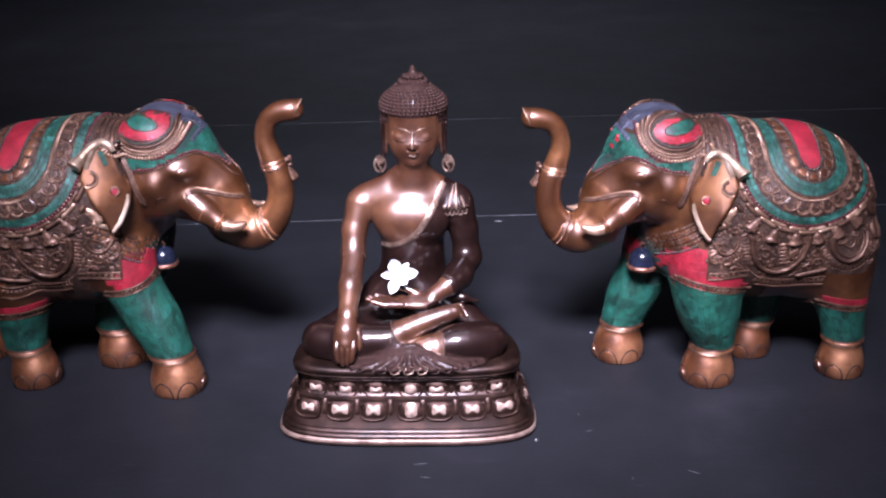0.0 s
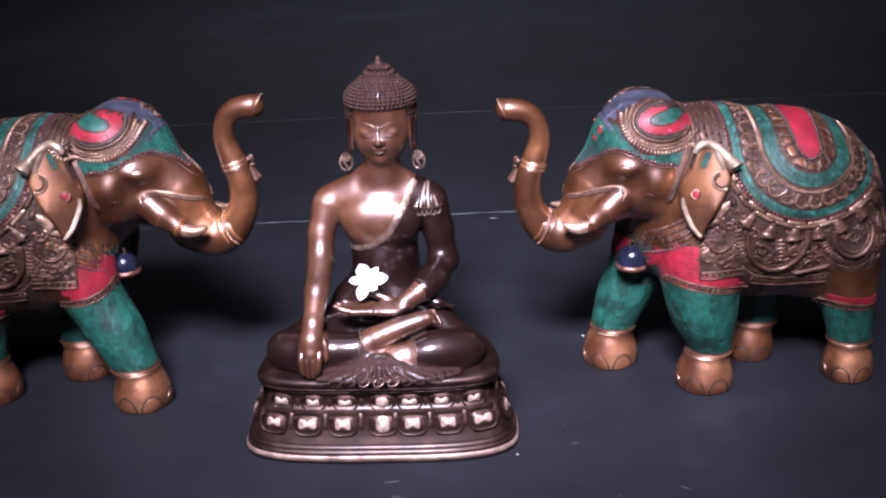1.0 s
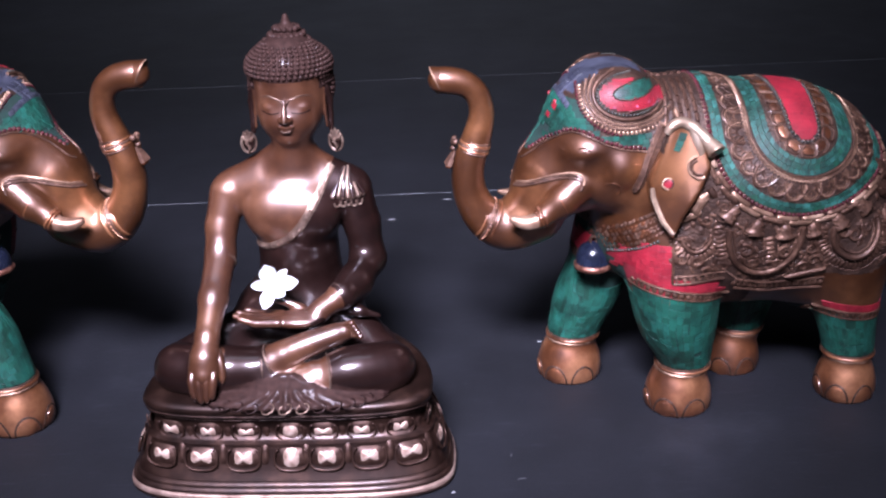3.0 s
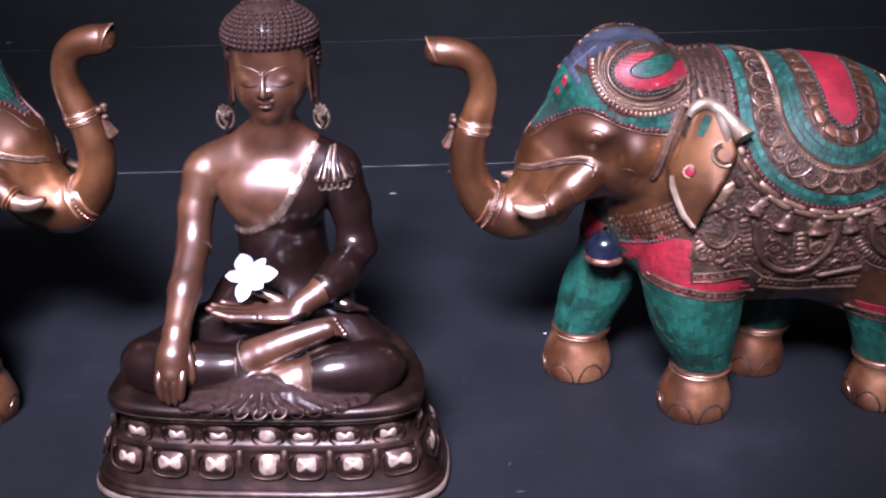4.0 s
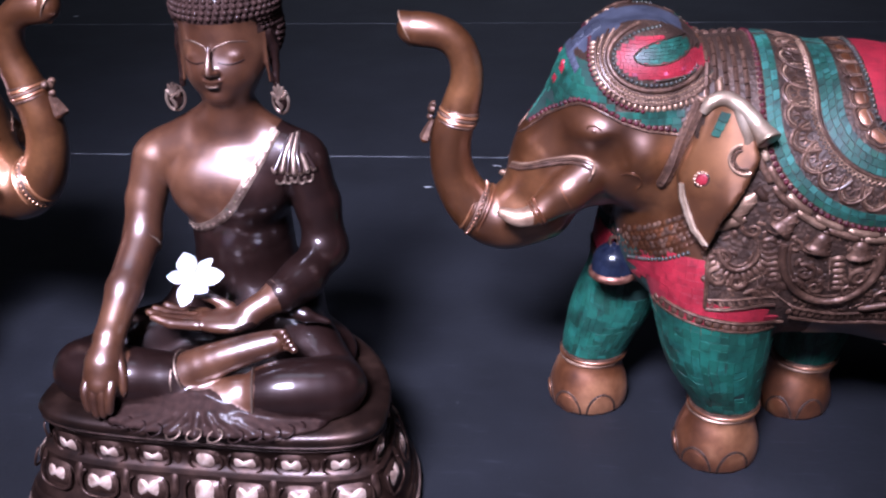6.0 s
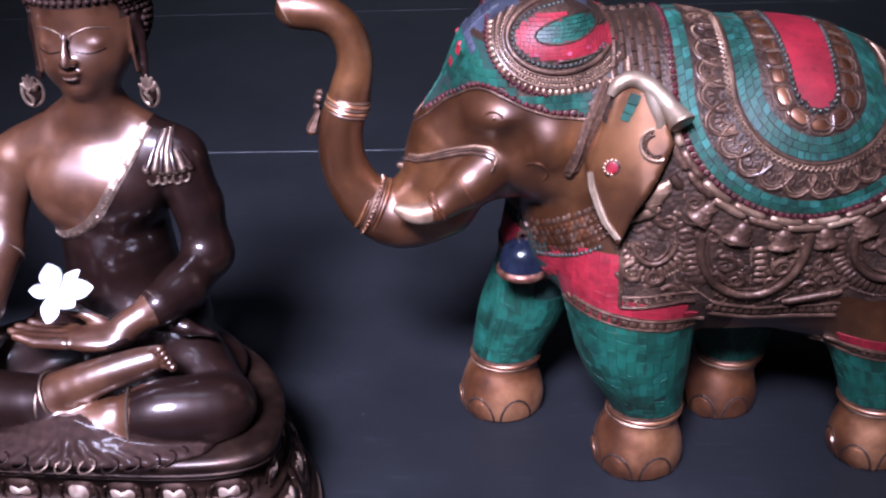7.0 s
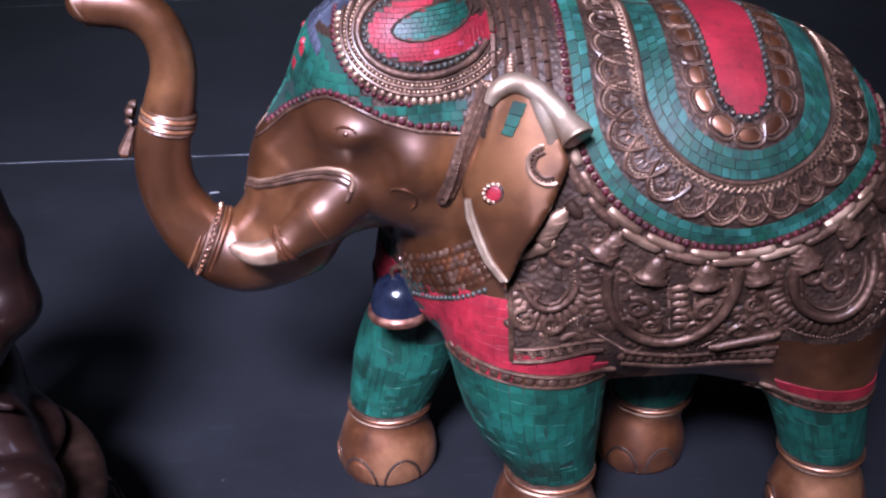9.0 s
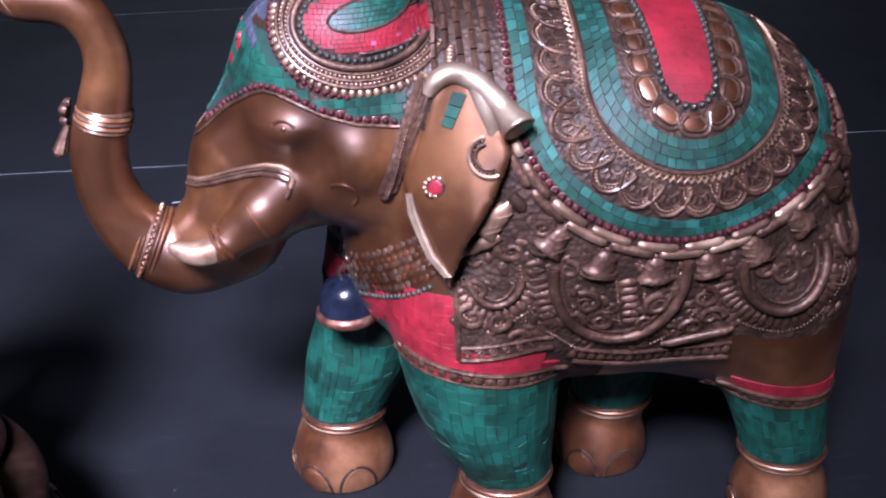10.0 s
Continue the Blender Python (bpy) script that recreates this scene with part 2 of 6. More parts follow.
class Field:
    """A solid built from soft-joined round forms on a grid, turned into a mesh."""

    def __init__(self, low, high, step):
        self.low, self.step = np.array(low, np.float32), step
        self.count = np.ceil((np.array(high) - self.low) / step).astype(int) + 1
        self.axes = [self.low[i] + step * np.arange(self.count[i], dtype=np.float32) for i in range(3)]
        self.value = np.full(self.count, 0.06, np.float32)

    def window(self, low, high):
        cut = []
        for i in range(3):
            a = int(np.clip((low[i] - self.low[i]) / self.step, 0, self.count[i] - 1))
            b = int(np.clip((high[i] - self.low[i]) / self.step + 2, 1, self.count[i]))
            cut.append(slice(a, b))
        x, y, z = (self.axes[i][cut[i]] for i in range(3))
        return tuple(cut), (x[:, None, None], y[None, :, None], z[None, None, :])

    def join(self, cut, d, k):
        a = self.value[cut]
        if k > 0:
            h = np.clip(k - np.abs(a - d), 0, None) / k
            self.value[cut] = np.minimum(a, d) - h * h * k * 0.25
        else:
            self.value[cut] = np.minimum(a, d)

    def egg(self, c, r, k=0.012, turn=None):
        """An ellipsoid; turn: degrees about y, then z."""
        c, r = np.array(c, np.float32), np.array(r, np.float32)
        m = r.max() + k + 0.008
        cut, (x, y, z) = self.window(c - m, c + m)
        x, y, z = x - c[0], y - c[1], z - c[2]
        if turn:
            a = radians(turn)
            x, z = x * math.cos(a) - z * math.sin(a), x * math.sin(a) + z * math.cos(a)
        k0 = np.sqrt((x / r[0]) ** 2 + (y / r[1]) ** 2 + (z / r[2]) ** 2)
        k1 = np.sqrt((x / r[0] ** 2) ** 2 + (y / r[1] ** 2) ** 2 + (z / r[2] ** 2) ** 2) + 1e-6
        self.join(cut, k0 * (k0 - 1) / k1, k)
        return self

    def carve(self, c, r, k=0.006):
        """Takes an ellipsoid out of what stands so far."""
        self.value *= -1
        self.egg(c, r, k)
        self.value *= -1
        return self

    def limb(self, points, k=0.01):
        """A chain of tapered round bars through (x, y, z, radius)."""
        for p, q in zip(points, points[1:]):
            a, b = np.array(p[:3], np.float32), np.array(q[:3], np.float32)
            m = max(p[3], q[3]) + k + 0.008
            cut, (x, y, z) = self.window(np.minimum(a, b) - m, np.maximum(a, b) + m)
            ab = b - a
            t = np.clip(((x - a[0]) * ab[0] + (y - a[1]) * ab[1] + (z - a[2]) * ab[2]) / (ab @ ab), 0, 1)
            d = np.sqrt((x - a[0] - t * ab[0]) ** 2 + (y - a[1] - t * ab[1]) ** 2 + (z - a[2] - t * ab[2]) ** 2)
            self.join(cut, d - (p[3] + t * (q[3] - p[3])), k)
        return self

    def plate(self, outline, middle, half, k=0.004):
        """A slab over an outline in x and z, about the sheet y = middle(x, z)."""
        pts = np.array(outline, np.float32)
        ys = [float(middle(x, z)) for x, z in outline]
        low = (pts[:, 0].min() - 0.015, min(ys) - 0.025, pts[:, 1].min() - 0.015)
        high = (pts[:, 0].max() + 0.015, max(ys) + 0.025, pts[:, 1].max() + 0.015)
        cut, (x, y, z) = self.window(low, high)
        px, pz = np.broadcast_arrays(x[:, 0], z[:, 0])
        best, inside = np.full(px.shape, 9.0, np.float32), np.zeros(px.shape, bool)
        for (ax, az), (bx, bz) in zip(pts, np.roll(pts, -1, 0)):
            ex, ez = bx - ax, bz - az
            t = np.clip(((px - ax) * ex + (pz - az) * ez) / (ex * ex + ez * ez), 0, 1)
            best = np.minimum(best, np.hypot(px - ax - t * ex, pz - az - t * ez))
            cross = ((az > pz) != (bz > pz)) & (px < ax + (pz - az) / (bz - az + 1e-9) * ex)
            inside ^= cross
        flat = np.where(inside, -best, best)[:, None, :]
        deep = np.abs(y - middle(x, z)) - half
        flat, deep = flat + 0.0028, deep / 1.12 + 0.0028
        d = np.minimum(np.maximum(flat, deep), 0) + np.hypot(np.clip(flat, 0, None), np.clip(deep, 0, None)) - 0.0043
        self.join(cut, d, k)
        return self

    def cut_below(self, height):
        self.value = np.maximum(self.value, (height - self.axes[2])[None, None, :])
        return self

    def surface(self):
        """Points and quads of the zero level."""
        v, n = self.value, self.count
        solid = v < 0
        corner = [(i, j, k) for i in (0, 1) for j in (0, 1) for k in (0, 1)]
        total = sum(solid[i:n[0] - 1 + i, j:n[1] - 1 + j, k:n[2] - 1 + k].astype(np.int8) for i, j, k in corner)
        cells = np.argwhere((total > 0) & (total < 8))
        index = np.full(n - 1, -1, np.int64)
        index[tuple(cells.T)] = np.arange(len(cells))
        place, weight = np.zeros((len(cells), 3)), np.zeros(len(cells))
        for a in corner:
            for axis in range(3):
                if a[axis]:
                    continue
                b = list(a)
                b[axis] = 1
                va = v[tuple((cells + a).T)]
                vb = v[tuple((cells + b).T)]
                hit = (va < 0) != (vb < 0)
                t = np.where(hit, va / np.where(hit, va - vb, 1), 0)
                where = np.array(a, float)[None] + np.zeros((len(cells), 3))
                where[:, axis] = t
                place[hit] += where[hit]
                weight[hit] += 1
        points = self.low + self.step * (cells + place / weight[:, None])
        quads = []
        for axis in range(3):
            u, w = (axis + 1) % 3, (axis + 2) % 3
            lo, hi = [slice(1, -1)] * 3, [slice(1, -1)] * 3
            lo[axis], hi[axis] = slice(0, -1), slice(1, None)
            flip = solid[tuple(lo)] != solid[tuple(hi)]
            at = np.argwhere(flip)
            first = solid[tuple(lo)][flip]
            off = np.ones(3, int)
            off[axis] = 0
            at = at + off
            eu, ew = np.eye(3, dtype=int)[u], np.eye(3, dtype=int)[w]
            ring = np.stack([index[tuple((at - d).T)] for d in (0 * eu, eu, eu + ew, ew)], 1)
            ring[~first] = ring[~first][:, ::-1]
            quads.append(ring)
        quads = np.concatenate(quads)
        return points, quads[(quads >= 0).all(1)]


class Pieces:
    """Collects many small closed pieces into lists of points, faces and material numbers."""

    def __init__(self):
        self.points, self.faces, self.mats = [], [], []

    def add(self, points, faces, mat):
        base = len(self.points)
        self.points += [tuple(p) for p in points]
        self.faces += [tuple(base + i for i in f) for f in faces]
        self.mats += [mat] * len(faces)

    def tile(self, low, top, mat):
        """A chip between four low and four top corners, with a softened rim."""
        mid = sum(top, Vector()) / 4
        lift = sum((t - l for t, l in zip(top, low)), Vector()) / 4
        shoulder = [t - lift * 0.04 for t in top]
        inner = [t.lerp(mid, 0.03) for t in top]
        faces = [(8, 9, 10, 11)]
        for i in range(4):
            j = (i + 1) % 4
            faces += [(i, j, 4 + j, 4 + i), (4 + i, 4 + j, 8 + j, 8 + i)]
        self.add([*low, *shoulder, *inner], faces, mat)

    def bead(self, at, normal, r, mat, flat=0.8, along=None, stretch=1.0, sides=8):
        """A round or drawn-out bead sunk into the surface."""
        n = normal.normalized()
        a = (along or n.orthogonal())
        a = (a - n * a.dot(n)).normalized()
        b = n.cross(a)
        points, faces = [], []
        rings = ((1.0, -0.25), (0.98, 0.2), (0.72, 0.7))
        for w, h in rings:
            for i in range(sides):
                t = math.tau * i / sides
                points.append(at + (a * math.cos(t) * stretch + b * math.sin(t)) * r * w + n * h * r * flat)
        points.append(at + n * r * flat)
        for k in range(2):
            for i in range(sides):
                j = (i + 1) % sides
                faces.append((k * sides + i, k * sides + j, (k + 1) * sides + j, (k + 1) * sides + i))
        top = len(points) - 1
        faces += [(2 * sides + i, 2 * sides + (i + 1) % sides, top) for i in range(sides)]
        self.add(points, faces, mat)

    def tube(self, path, normals, radii, mat, sides=6, flat=1.0, closed=False):
        """A round cord along points of a path; flat: its height against its width."""
        n = len(path)
        points, faces = [], []
        for i in range(n):
            before = path[i - 1] if i or closed else path[0]
            after = path[(i + 1) % n] if i < n - 1 or closed else path[-1]
            way = (after - before)
            if way.length < 1e-9:
                way = Vector((1, 0, 0))
            way.normalize()
            up = normals[i] - way * normals[i].dot(way)
            up = up.normalized() if up.length > 1e-6 else way.orthogonal().normalized()
            side = way.cross(up)
            r = radii[i] if isinstance(radii, (list, tuple)) else radii
            for k in range(sides):
                t = math.tau * (k + 0.5) / sides
                points.append(path[i] + side * math.cos(t) * r + up * math.sin(t) * r * flat)
        for i in range(n if closed else n - 1):
            j = (i + 1) % n
            for k in range(sides):
                m = (k + 1) % sides
                faces.append((i * sides + k, i * sides + m, j * sides + m, j * sides + k))
        if not closed:
            faces += [tuple(range(sides))[::-1], tuple((n - 1) * sides + k for k in range(sides))]
        self.add(points, faces, mat)


def joined(name, points, quads, mats, pieces, materials):
    """One mesh out of a cast body and its raised pieces."""
    mesh = bpy.data.meshes.new(name)
    base = len(points)
    faces = [tuple(q) for q in quads.tolist()] + [tuple(base + i for i in f) for f in pieces.faces]
    mesh.from_pydata(points.tolist() + [tuple(p) for p in pieces.points], [], faces)
    for m in materials:
        mesh.materials.append(m)
    mesh.polygons.foreach_set("material_index", np.concatenate([mats, np.array(pieces.mats, int)]).astype(np.int32))
    mesh.update()
    mesh.validate()
    return mesh


def tree_of(points, quads):
    return BVHTree.FromPolygons([Vector(p) for p in points], quads.tolist())


def arc(cx, cy, r, a, b, n, ry=None):
    """Points of an arc from a to b degrees."""
    ry = ry or r
    return [(cx + r * math.cos(radians(a + (b - a) * i / n)), cy + ry * math.sin(radians(a + (b - a) * i / n))) for i in range(n + 1)]


def spiral(cx, cy, r, turns, start, n, inner=0.2):
    out = []
    for i in range(n + 1):
        f = i / n
        a, w = radians(start) + f * turns * math.tau, r * (1 - (1 - inner) * f)
        out.append((cx + w * math.cos(a), cy + w * math.sin(a)))
    return out


def eased(points, n=4):
    """A chain with its corners rounded off: n steps between given points."""
    p = np.array(points, float)
    q = np.vstack([2 * p[0] - p[1], p, 2 * p[-1] - p[-2]])
    out = []
    for i in range(1, len(q) - 2):
        for k in range(n):
            t = k / n
            out.append(0.5 * (2 * q[i] + (q[i + 1] - q[i - 1]) * t + (2 * q[i - 1] - 5 * q[i] + 4 * q[i + 1] - q[i + 2]) * t * t + (3 * q[i] - q[i - 1] - 3 * q[i + 1] + q[i + 2]) * t ** 3))
    return [tuple(v) for v in out] + [tuple(p[-1])]

# ---------------------------------------------------------------- the elephants
FEET = ((0.146, -0.042), (0.043, 0.037), (-0.040, -0.037), (-0.144, 0.036))
EAR = ((0.074, 0.334), (0.067, 0.337), (0.059, 0.333), (0.045, 0.315), (0.040, 0.294), (0.051, 0.271), (0.0645, 0.250), (0.075, 0.225), (0.087, 0.246), (0.0925, 0.262), (0.0935, 0.277), (0.0900, 0.289), (0.0845, 0.303), (0.0790, 0.319))


def ear_sheet(x, z):
    return 0.0710 + 0.24 * (0.10 - x) + 0.20 * np.clip(0.262 - z, 0, 0.05) - 0.34 * (np.maximum(z, 0.262) - 0.300) * np.clip((0.090 - x) / 0.03, 0, 1)


def elephant_field(bend, stride, hind, draw=0.0, wide=(0, 0, 0, 0), lift=0.0, ears=True):
    """A walking elephant; stride, hind and draw set back its fore feet, hind feet and breast, wide moves each foot sideways,
    lift raises the ears and lowers the brow."""
    low = 0.55 * lift
    f = Field((-0.215, -0.13, -0.012), (0.315, 0.13, 0.4), 0.0023)
    f.egg((-0.032, 0, 0.229), (0.134, 0.096, 0.118), 0.03)
    f.egg((-0.034, 0, 0.266), (0.124, 0.093, 0.079), 0.02)
    f.egg((-0.103, 0, 0.200), (0.070, 0.084, 0.104), 0.025)
    f.egg((0.035 - 0.5 * draw, 0, 0.230), (0.075, 0.080, 0.118), 0.03)
    f.egg((0.040 - 0.5 * draw, 0, 0.262), (0.060, 0.080, 0.080), 0.02)
    f.egg((0.082 - draw, 0, 0.205), (0.048, 0.056, 0.062), 0.03)
    f.limb([(0.05, 0, 0.285, 0.070), (0.11, 0, 0.305, 0.056)], 0.03)
    f.egg((0.122 - low * 0.5, 0, 0.308 - low), (0.052, 0.058, 0.066), 0.02)
    for s in (1, -1):
        f.egg((0.118 - low, s * 0.027, 0.345 - low), (0.042, 0.034, 0.033), 0.014)
        f.egg((0.122, s * 0.036, 0.270), (0.034, 0.025, 0.031), 0.016)
        f.egg((0.149, s * 0.041, 0.303), (0.021, 0.022, 0.012), 0.008)
        f.egg((0.117, s * 0.051, 0.286), (0.021, 0.020, 0.022), 0.008)
        f.carve((0.1440, s * 0.0665, 0.2840), (0.0085, 0.0105, 0.0160), 0.010)
    tip = bend
    f.limb([(0.135 - low, 0, 0.309 - low * 0.5, 0.0555 - low * 0.5), (0.175, 0, 0.266, 0.036), (0.196, 0.1 * tip, 0.225, 0.0315)], 0.02)
    f.limb(eased([(0.197, 0.1 * tip, 0.224, 0.0315), (0.2255, 0.25 * tip, 0.2110, 0.0238), (0.2495, 0.4 * tip, 0.2265, 0.0190), (0.2630, 0.55 * tip, 0.256, 0.0158),
            (0.2635, 0.7 * tip, 0.285, 0.0147), (0.2555, 0.8 * tip, 0.311, 0.0135), (0.2495, 0.9 * tip, 0.336, 0.0113), (0.254, 0.95 * tip, 0.358, 0.0105),
            (0.268, tip, 0.3705, 0.0112), (0.289, tip, 0.3745, 0.0125)]), 0.004)
    f.egg((0.146, 0, 0.247), (0.033, 0.030, 0.020), 0.016)
    for s in (1, -1):
        # tusk sheath and tusk along the lip
        f.limb([(0.157, s * 0.040, 0.265, 0.0180), (0.174, s * 0.044, 0.251, 0.0160), (0.191, s * 0.047, 0.240, 0.0120)], 0.004)
        far, thin = (0.006, 0.72) if s * bend < 0 else (0.0, 1.0)
        f.limb(eased([(0.186, s * 0.0500, 0.2410, 0.0090), (0.200, s * 0.0520, 0.2350 - far * 0.5, 0.0084 * thin), (0.213, s * 0.0515, 0.2330 - far, 0.0070 * thin), (0.2245, s * 0.0480, 0.2360 - far, 0.0042 * thin)], 3), 0.0003)
        if not ears:
            continue
        f.plate([(x, z + lift) for x, z in EAR], lambda x, z, s=s: s * ear_sheet(x, z - lift), 0.0046)
    legs = (((0.100, -0.038, 0.19, 0.042), (0.114, -0.038, 0.140, 0.0305), (0.130, -0.040, 0.098, 0.0295), (0.141, -0.042, 0.064, 0.0228), (0.143, -0.042, 0.050, 0.0200), (0.143, -0.042, 0.040, 0.0195)),
            ((0.058, 0.040, 0.20, 0.048), (0.055, 0.043, 0.140, 0.041), (0.047, 0.040, 0.100, 0.0350), (0.038, 0.037, 0.066, 0.0225), (0.039, 0.037, 0.050, 0.0202), (0.040, 0.037, 0.040, 0.0200)),
            ((-0.068, -0.040, 0.18, 0.050), (-0.054, -0.037, 0.10, 0.0295), (-0.047, -0.037, 0.06, 0.0218), (-0.045, -0.037, 0.040, 0.0198)),
            ((-0.122, 0.040, 0.19, 0.050), (-0.134, 0.038, 0.11, 0.0300), (-0.142, 0.036, 0.066, 0.0225), (-0.145, 0.036, 0.040, 0.0198)))
    for chain, out in zip(legs, wide):
        chain = [(x, y + out * min(1, max(0.35, (0.21 - z) / 0.12)), z, r) for x, y, z, r in chain]
        move = stride if chain[0][0] > 0 else hind
        near = chain[0][0] == 0.100
        f.limb(eased([(x + (move - (draw + move) * min(1, (z - 0.045) / 0.145) if near and draw else move * min(1, (0.22 - z) / 0.15)), y, z, r) for x, y, z, r in chain], 3), 0.012)
    for k, (x, y) in enumerate(FEET):
        w, move = (0.90, hind) if k > 1 else (1.0, stride)
        y += wide[k]
        f.limb([(x + move - 0.002, y, 0.050, 0.0190 * w), (x + move, y, 0.036, 0.0268 * w), (x + move, y, 0.022, 0.0335 * w), (x + move, y, 0.011, 0.0350 * w), (x + move, y, -0.003, 0.0322 * w)], 0.004)
    return f.cut_below(0.0)


class Dresser:
    """Lays pieces on the surface of a cast body, in coordinates of one of three kinds:
    flank (x, girth), side (x, z) and leg (turn, height)."""

    def __init__(self, points, quads, pieces, bare=None):
        self.tree, self.p = tree_of(points, quads), pieces
        self.bare = tree_of(*bare) if bare else self.tree

    def cast(self, start, way, reach=0.5, bare=False):
        hit, normal, _, _ = (self.bare if bare else self.tree).ray_cast(start, way, reach)
        if hit is None:
            return None
        return hit, (normal if normal.dot(way) < 0 else -normal)

    def flank(self, side):
        def at(x, s):
            phi = s / 0.11
            out = Vector((0, side * math.cos(phi), math.sin(phi)))
            return self.cast(Vector((x, 0, 0.232)) + out * 0.2, -out, 0.5, True)
        return at

    def side(self, side, bare=False):
        return lambda x, z: self.cast(Vector((x, side * 0.2, z)), Vector((0, -side, 0)), 0.5, bare)

    def brow(self):
        """Over the forehead: turn in the upright plane, and place across it."""
        def at(a, y):
            out = Vector((math.cos(a), 0, math.sin(a)))
            return self.cast(Vector((0.135, y, 0.290)) + out * 0.12, -out)
        return at

    def leg(self, axis):
        """axis(z) gives the middle of the leg at a height."""
        def at(a, z):
            x, y = axis(z)
            out = Vector((math.cos(a), math.sin(a), 0))
            far = 0.055 if z < 0.125 else 0.09
            got = self.cast(Vector((x, y, z)) + out * far, -out, far, True)
            if got and math.hypot(got[0].x - x, got[0].y - y) > (0.051 if x < 0 else 0.056):
                return None
            return got
        return at

    def tile(self, at, corners, mat, high=0.0012, sink=0.001):
        got = [at(*c) for c in corners]
        if any(g is None for g in got):
            return False
        places = [g[0] for g in got]
        if max((places[i] - places[i - 1]).length for i in range(4)) > 0.018:
            return False
        n = sum((g[1] for g in got), Vector()).normalized()
        self.p.tile([p - n * sink for p in places], [p + n * high for p in places], mat)
        return True

    def cord(self, at, path, r, mat, lift=0.3, sides=6, flat=0.9):
        run, ups, rads = [], [], []

        def flush():
            if len(run) > 1:
                self.p.tube(list(run), list(ups), list(rads), mat, sides, flat)
            run.clear(), ups.clear(), rads.clear()

        for i, c in enumerate(path):
            got = at(*c)
            if got is None or (run and (got[0] - run[-1]).length > 0.03):
                flush()
                if got is None:
                    continue
            w = r[i] if isinstance(r, (list, tuple)) else r
            run.append(got[0] + got[1] * w * lift)
            ups.append(got[1])
            rads.append(w)
        flush()

    def beads(self, at, path, r, mat, flat=0.8, stretch=1.0, gap=2.05, turned=False, sides=8):
        """Beads strung along a path at even steps."""
        pts = [at(*c) for c in path]
        pts = [g for g in pts if g]
        left = 0.0
        for a, b in zip(pts, pts[1:]):
            way = b[0] - a[0]
            long = way.length
            if long > 0.03 or long < 1e-6:
                continue
            while left < long:
                n = a[1].lerp(b[1], left / long)
                along = way.normalized()
                if turned:
                    along = n.cross(along)
                self.p.bead(a[0] + way * (left / long), n, r, mat, flat, along, stretch, sides)
                left += r * gap * (1 if turned else stretch)
            left -= long

    def bell(self, at, x, s, size, mat, lean=0.0):
        """A small hanging bell in half relief: knob, shoulder, flared skirt and rim lines."""
        at2 = lambda u, v: at(x + u * size + lean * v * size, s + v * size)
        rows = ((0.62, 0.10), (0.56, 0.17), (0.46, 0.15), (0.38, 0.27), (0.20, 0.37), (0.0, 0.42), (-0.2, 0.45), (-0.34, 0.53), (-0.44, 0.62), (-0.5, 0.60))
        self.cord(at2, [(0, v) for v, w in rows], [w * size for v, w in rows], mat, 0.05, 12, 0.62)
        for u, v in ((0.60, -0.43), (0.46, -0.20), (0.40, 0.16)):
            path = [(u * math.sin(radians(k)), v - 0.06 * math.cos(radians(k))) for k in range(-80, 81, 20)]
            self.cord(lambda p, q: (lambda g: g and (g[0] + g[1] * size * 0.56 * math.sqrt(max(0, u * u - p * p)) * 1.02, g[1]))(at2(p, q)), path, 0.0007, mat, 0.4, 5)

    def fluted(self, at, path, wide, r, mat):
        """A band of short bars laid across a path, side by side."""
        self.beads(at, path, r, mat, 0.6, wide / r, 1.9, True, 8)


XC, SC, TOP = -0.058, 0.104, 0.170


def u_path(rho, step=0.004, top=TOP, taper=0.0):
    """Down the fore edge, round the bottom and up the hind edge of a cloth band."""
    arm, turn = top - SC, math.pi * rho
    n = max(8, int((2 * arm + turn) / step))
    out = []
    for i in range(n + 1):
        q = (2 * arm + turn) * i / n
        if q < arm:
            out.append((XC + rho, top - q))
        elif q < arm + turn:
            a = (q - arm) / rho
            out.append((XC + rho * math.cos(a), SC - rho * math.sin(a)))
        else:
            out.append((XC - rho, SC + q - arm - turn))
    if taper:
        out = [(XC + (x - XC) * (1 - taper * min(1, max(0, (top - s) / (top - SC)))), s) for x, s in out]
    return out


def u_tiles(d, at, lo, hi, rows, size, mat, rnd):
    """Courses of chips between two cloth edges, in running bond with uneven widths."""
    for k in range(rows):
        a, b = lo + (hi - lo) * k / rows, lo + (hi - lo) * (k + 1) / rows
        fine_a, fine_b = u_path(a, 0.0005), u_path(b, 0.0005)
        q, total = -rnd.random() * size, (TOP - SC) * 2 + math.pi * (a + b) / 2
        while q < total:
            w = size * rnd.uniform(0.75, 1.25)
            g = 0.00022 / total
            f0, f1 = max(0, q / total + g), min(1, (q + w) / total - g)
            q += w
            if f1 - f0 < 0.3 * size / total:
                continue
            pick = lambda path, f: path[min(len(path) - 1, int(f * (len(path) - 1)))]
            e = 0.035
            mixed = lambda p, q2, m: (p[0] + (q2[0] - p[0]) * m, p[1] + (q2[1] - p[1]) * m)
            p0, p1, q0, q1 = pick(fine_a, f0), pick(fine_a, f1), pick(fine_b, f0), pick(fine_b, f1)
            d.tile(at, (mixed(p0, q0, e), mixed(p1, q1, e), mixed(p1, q1, 1 - e), mixed(p0, q0, 1 - e)), mat, rnd.uniform(0.0006, 0.0008))


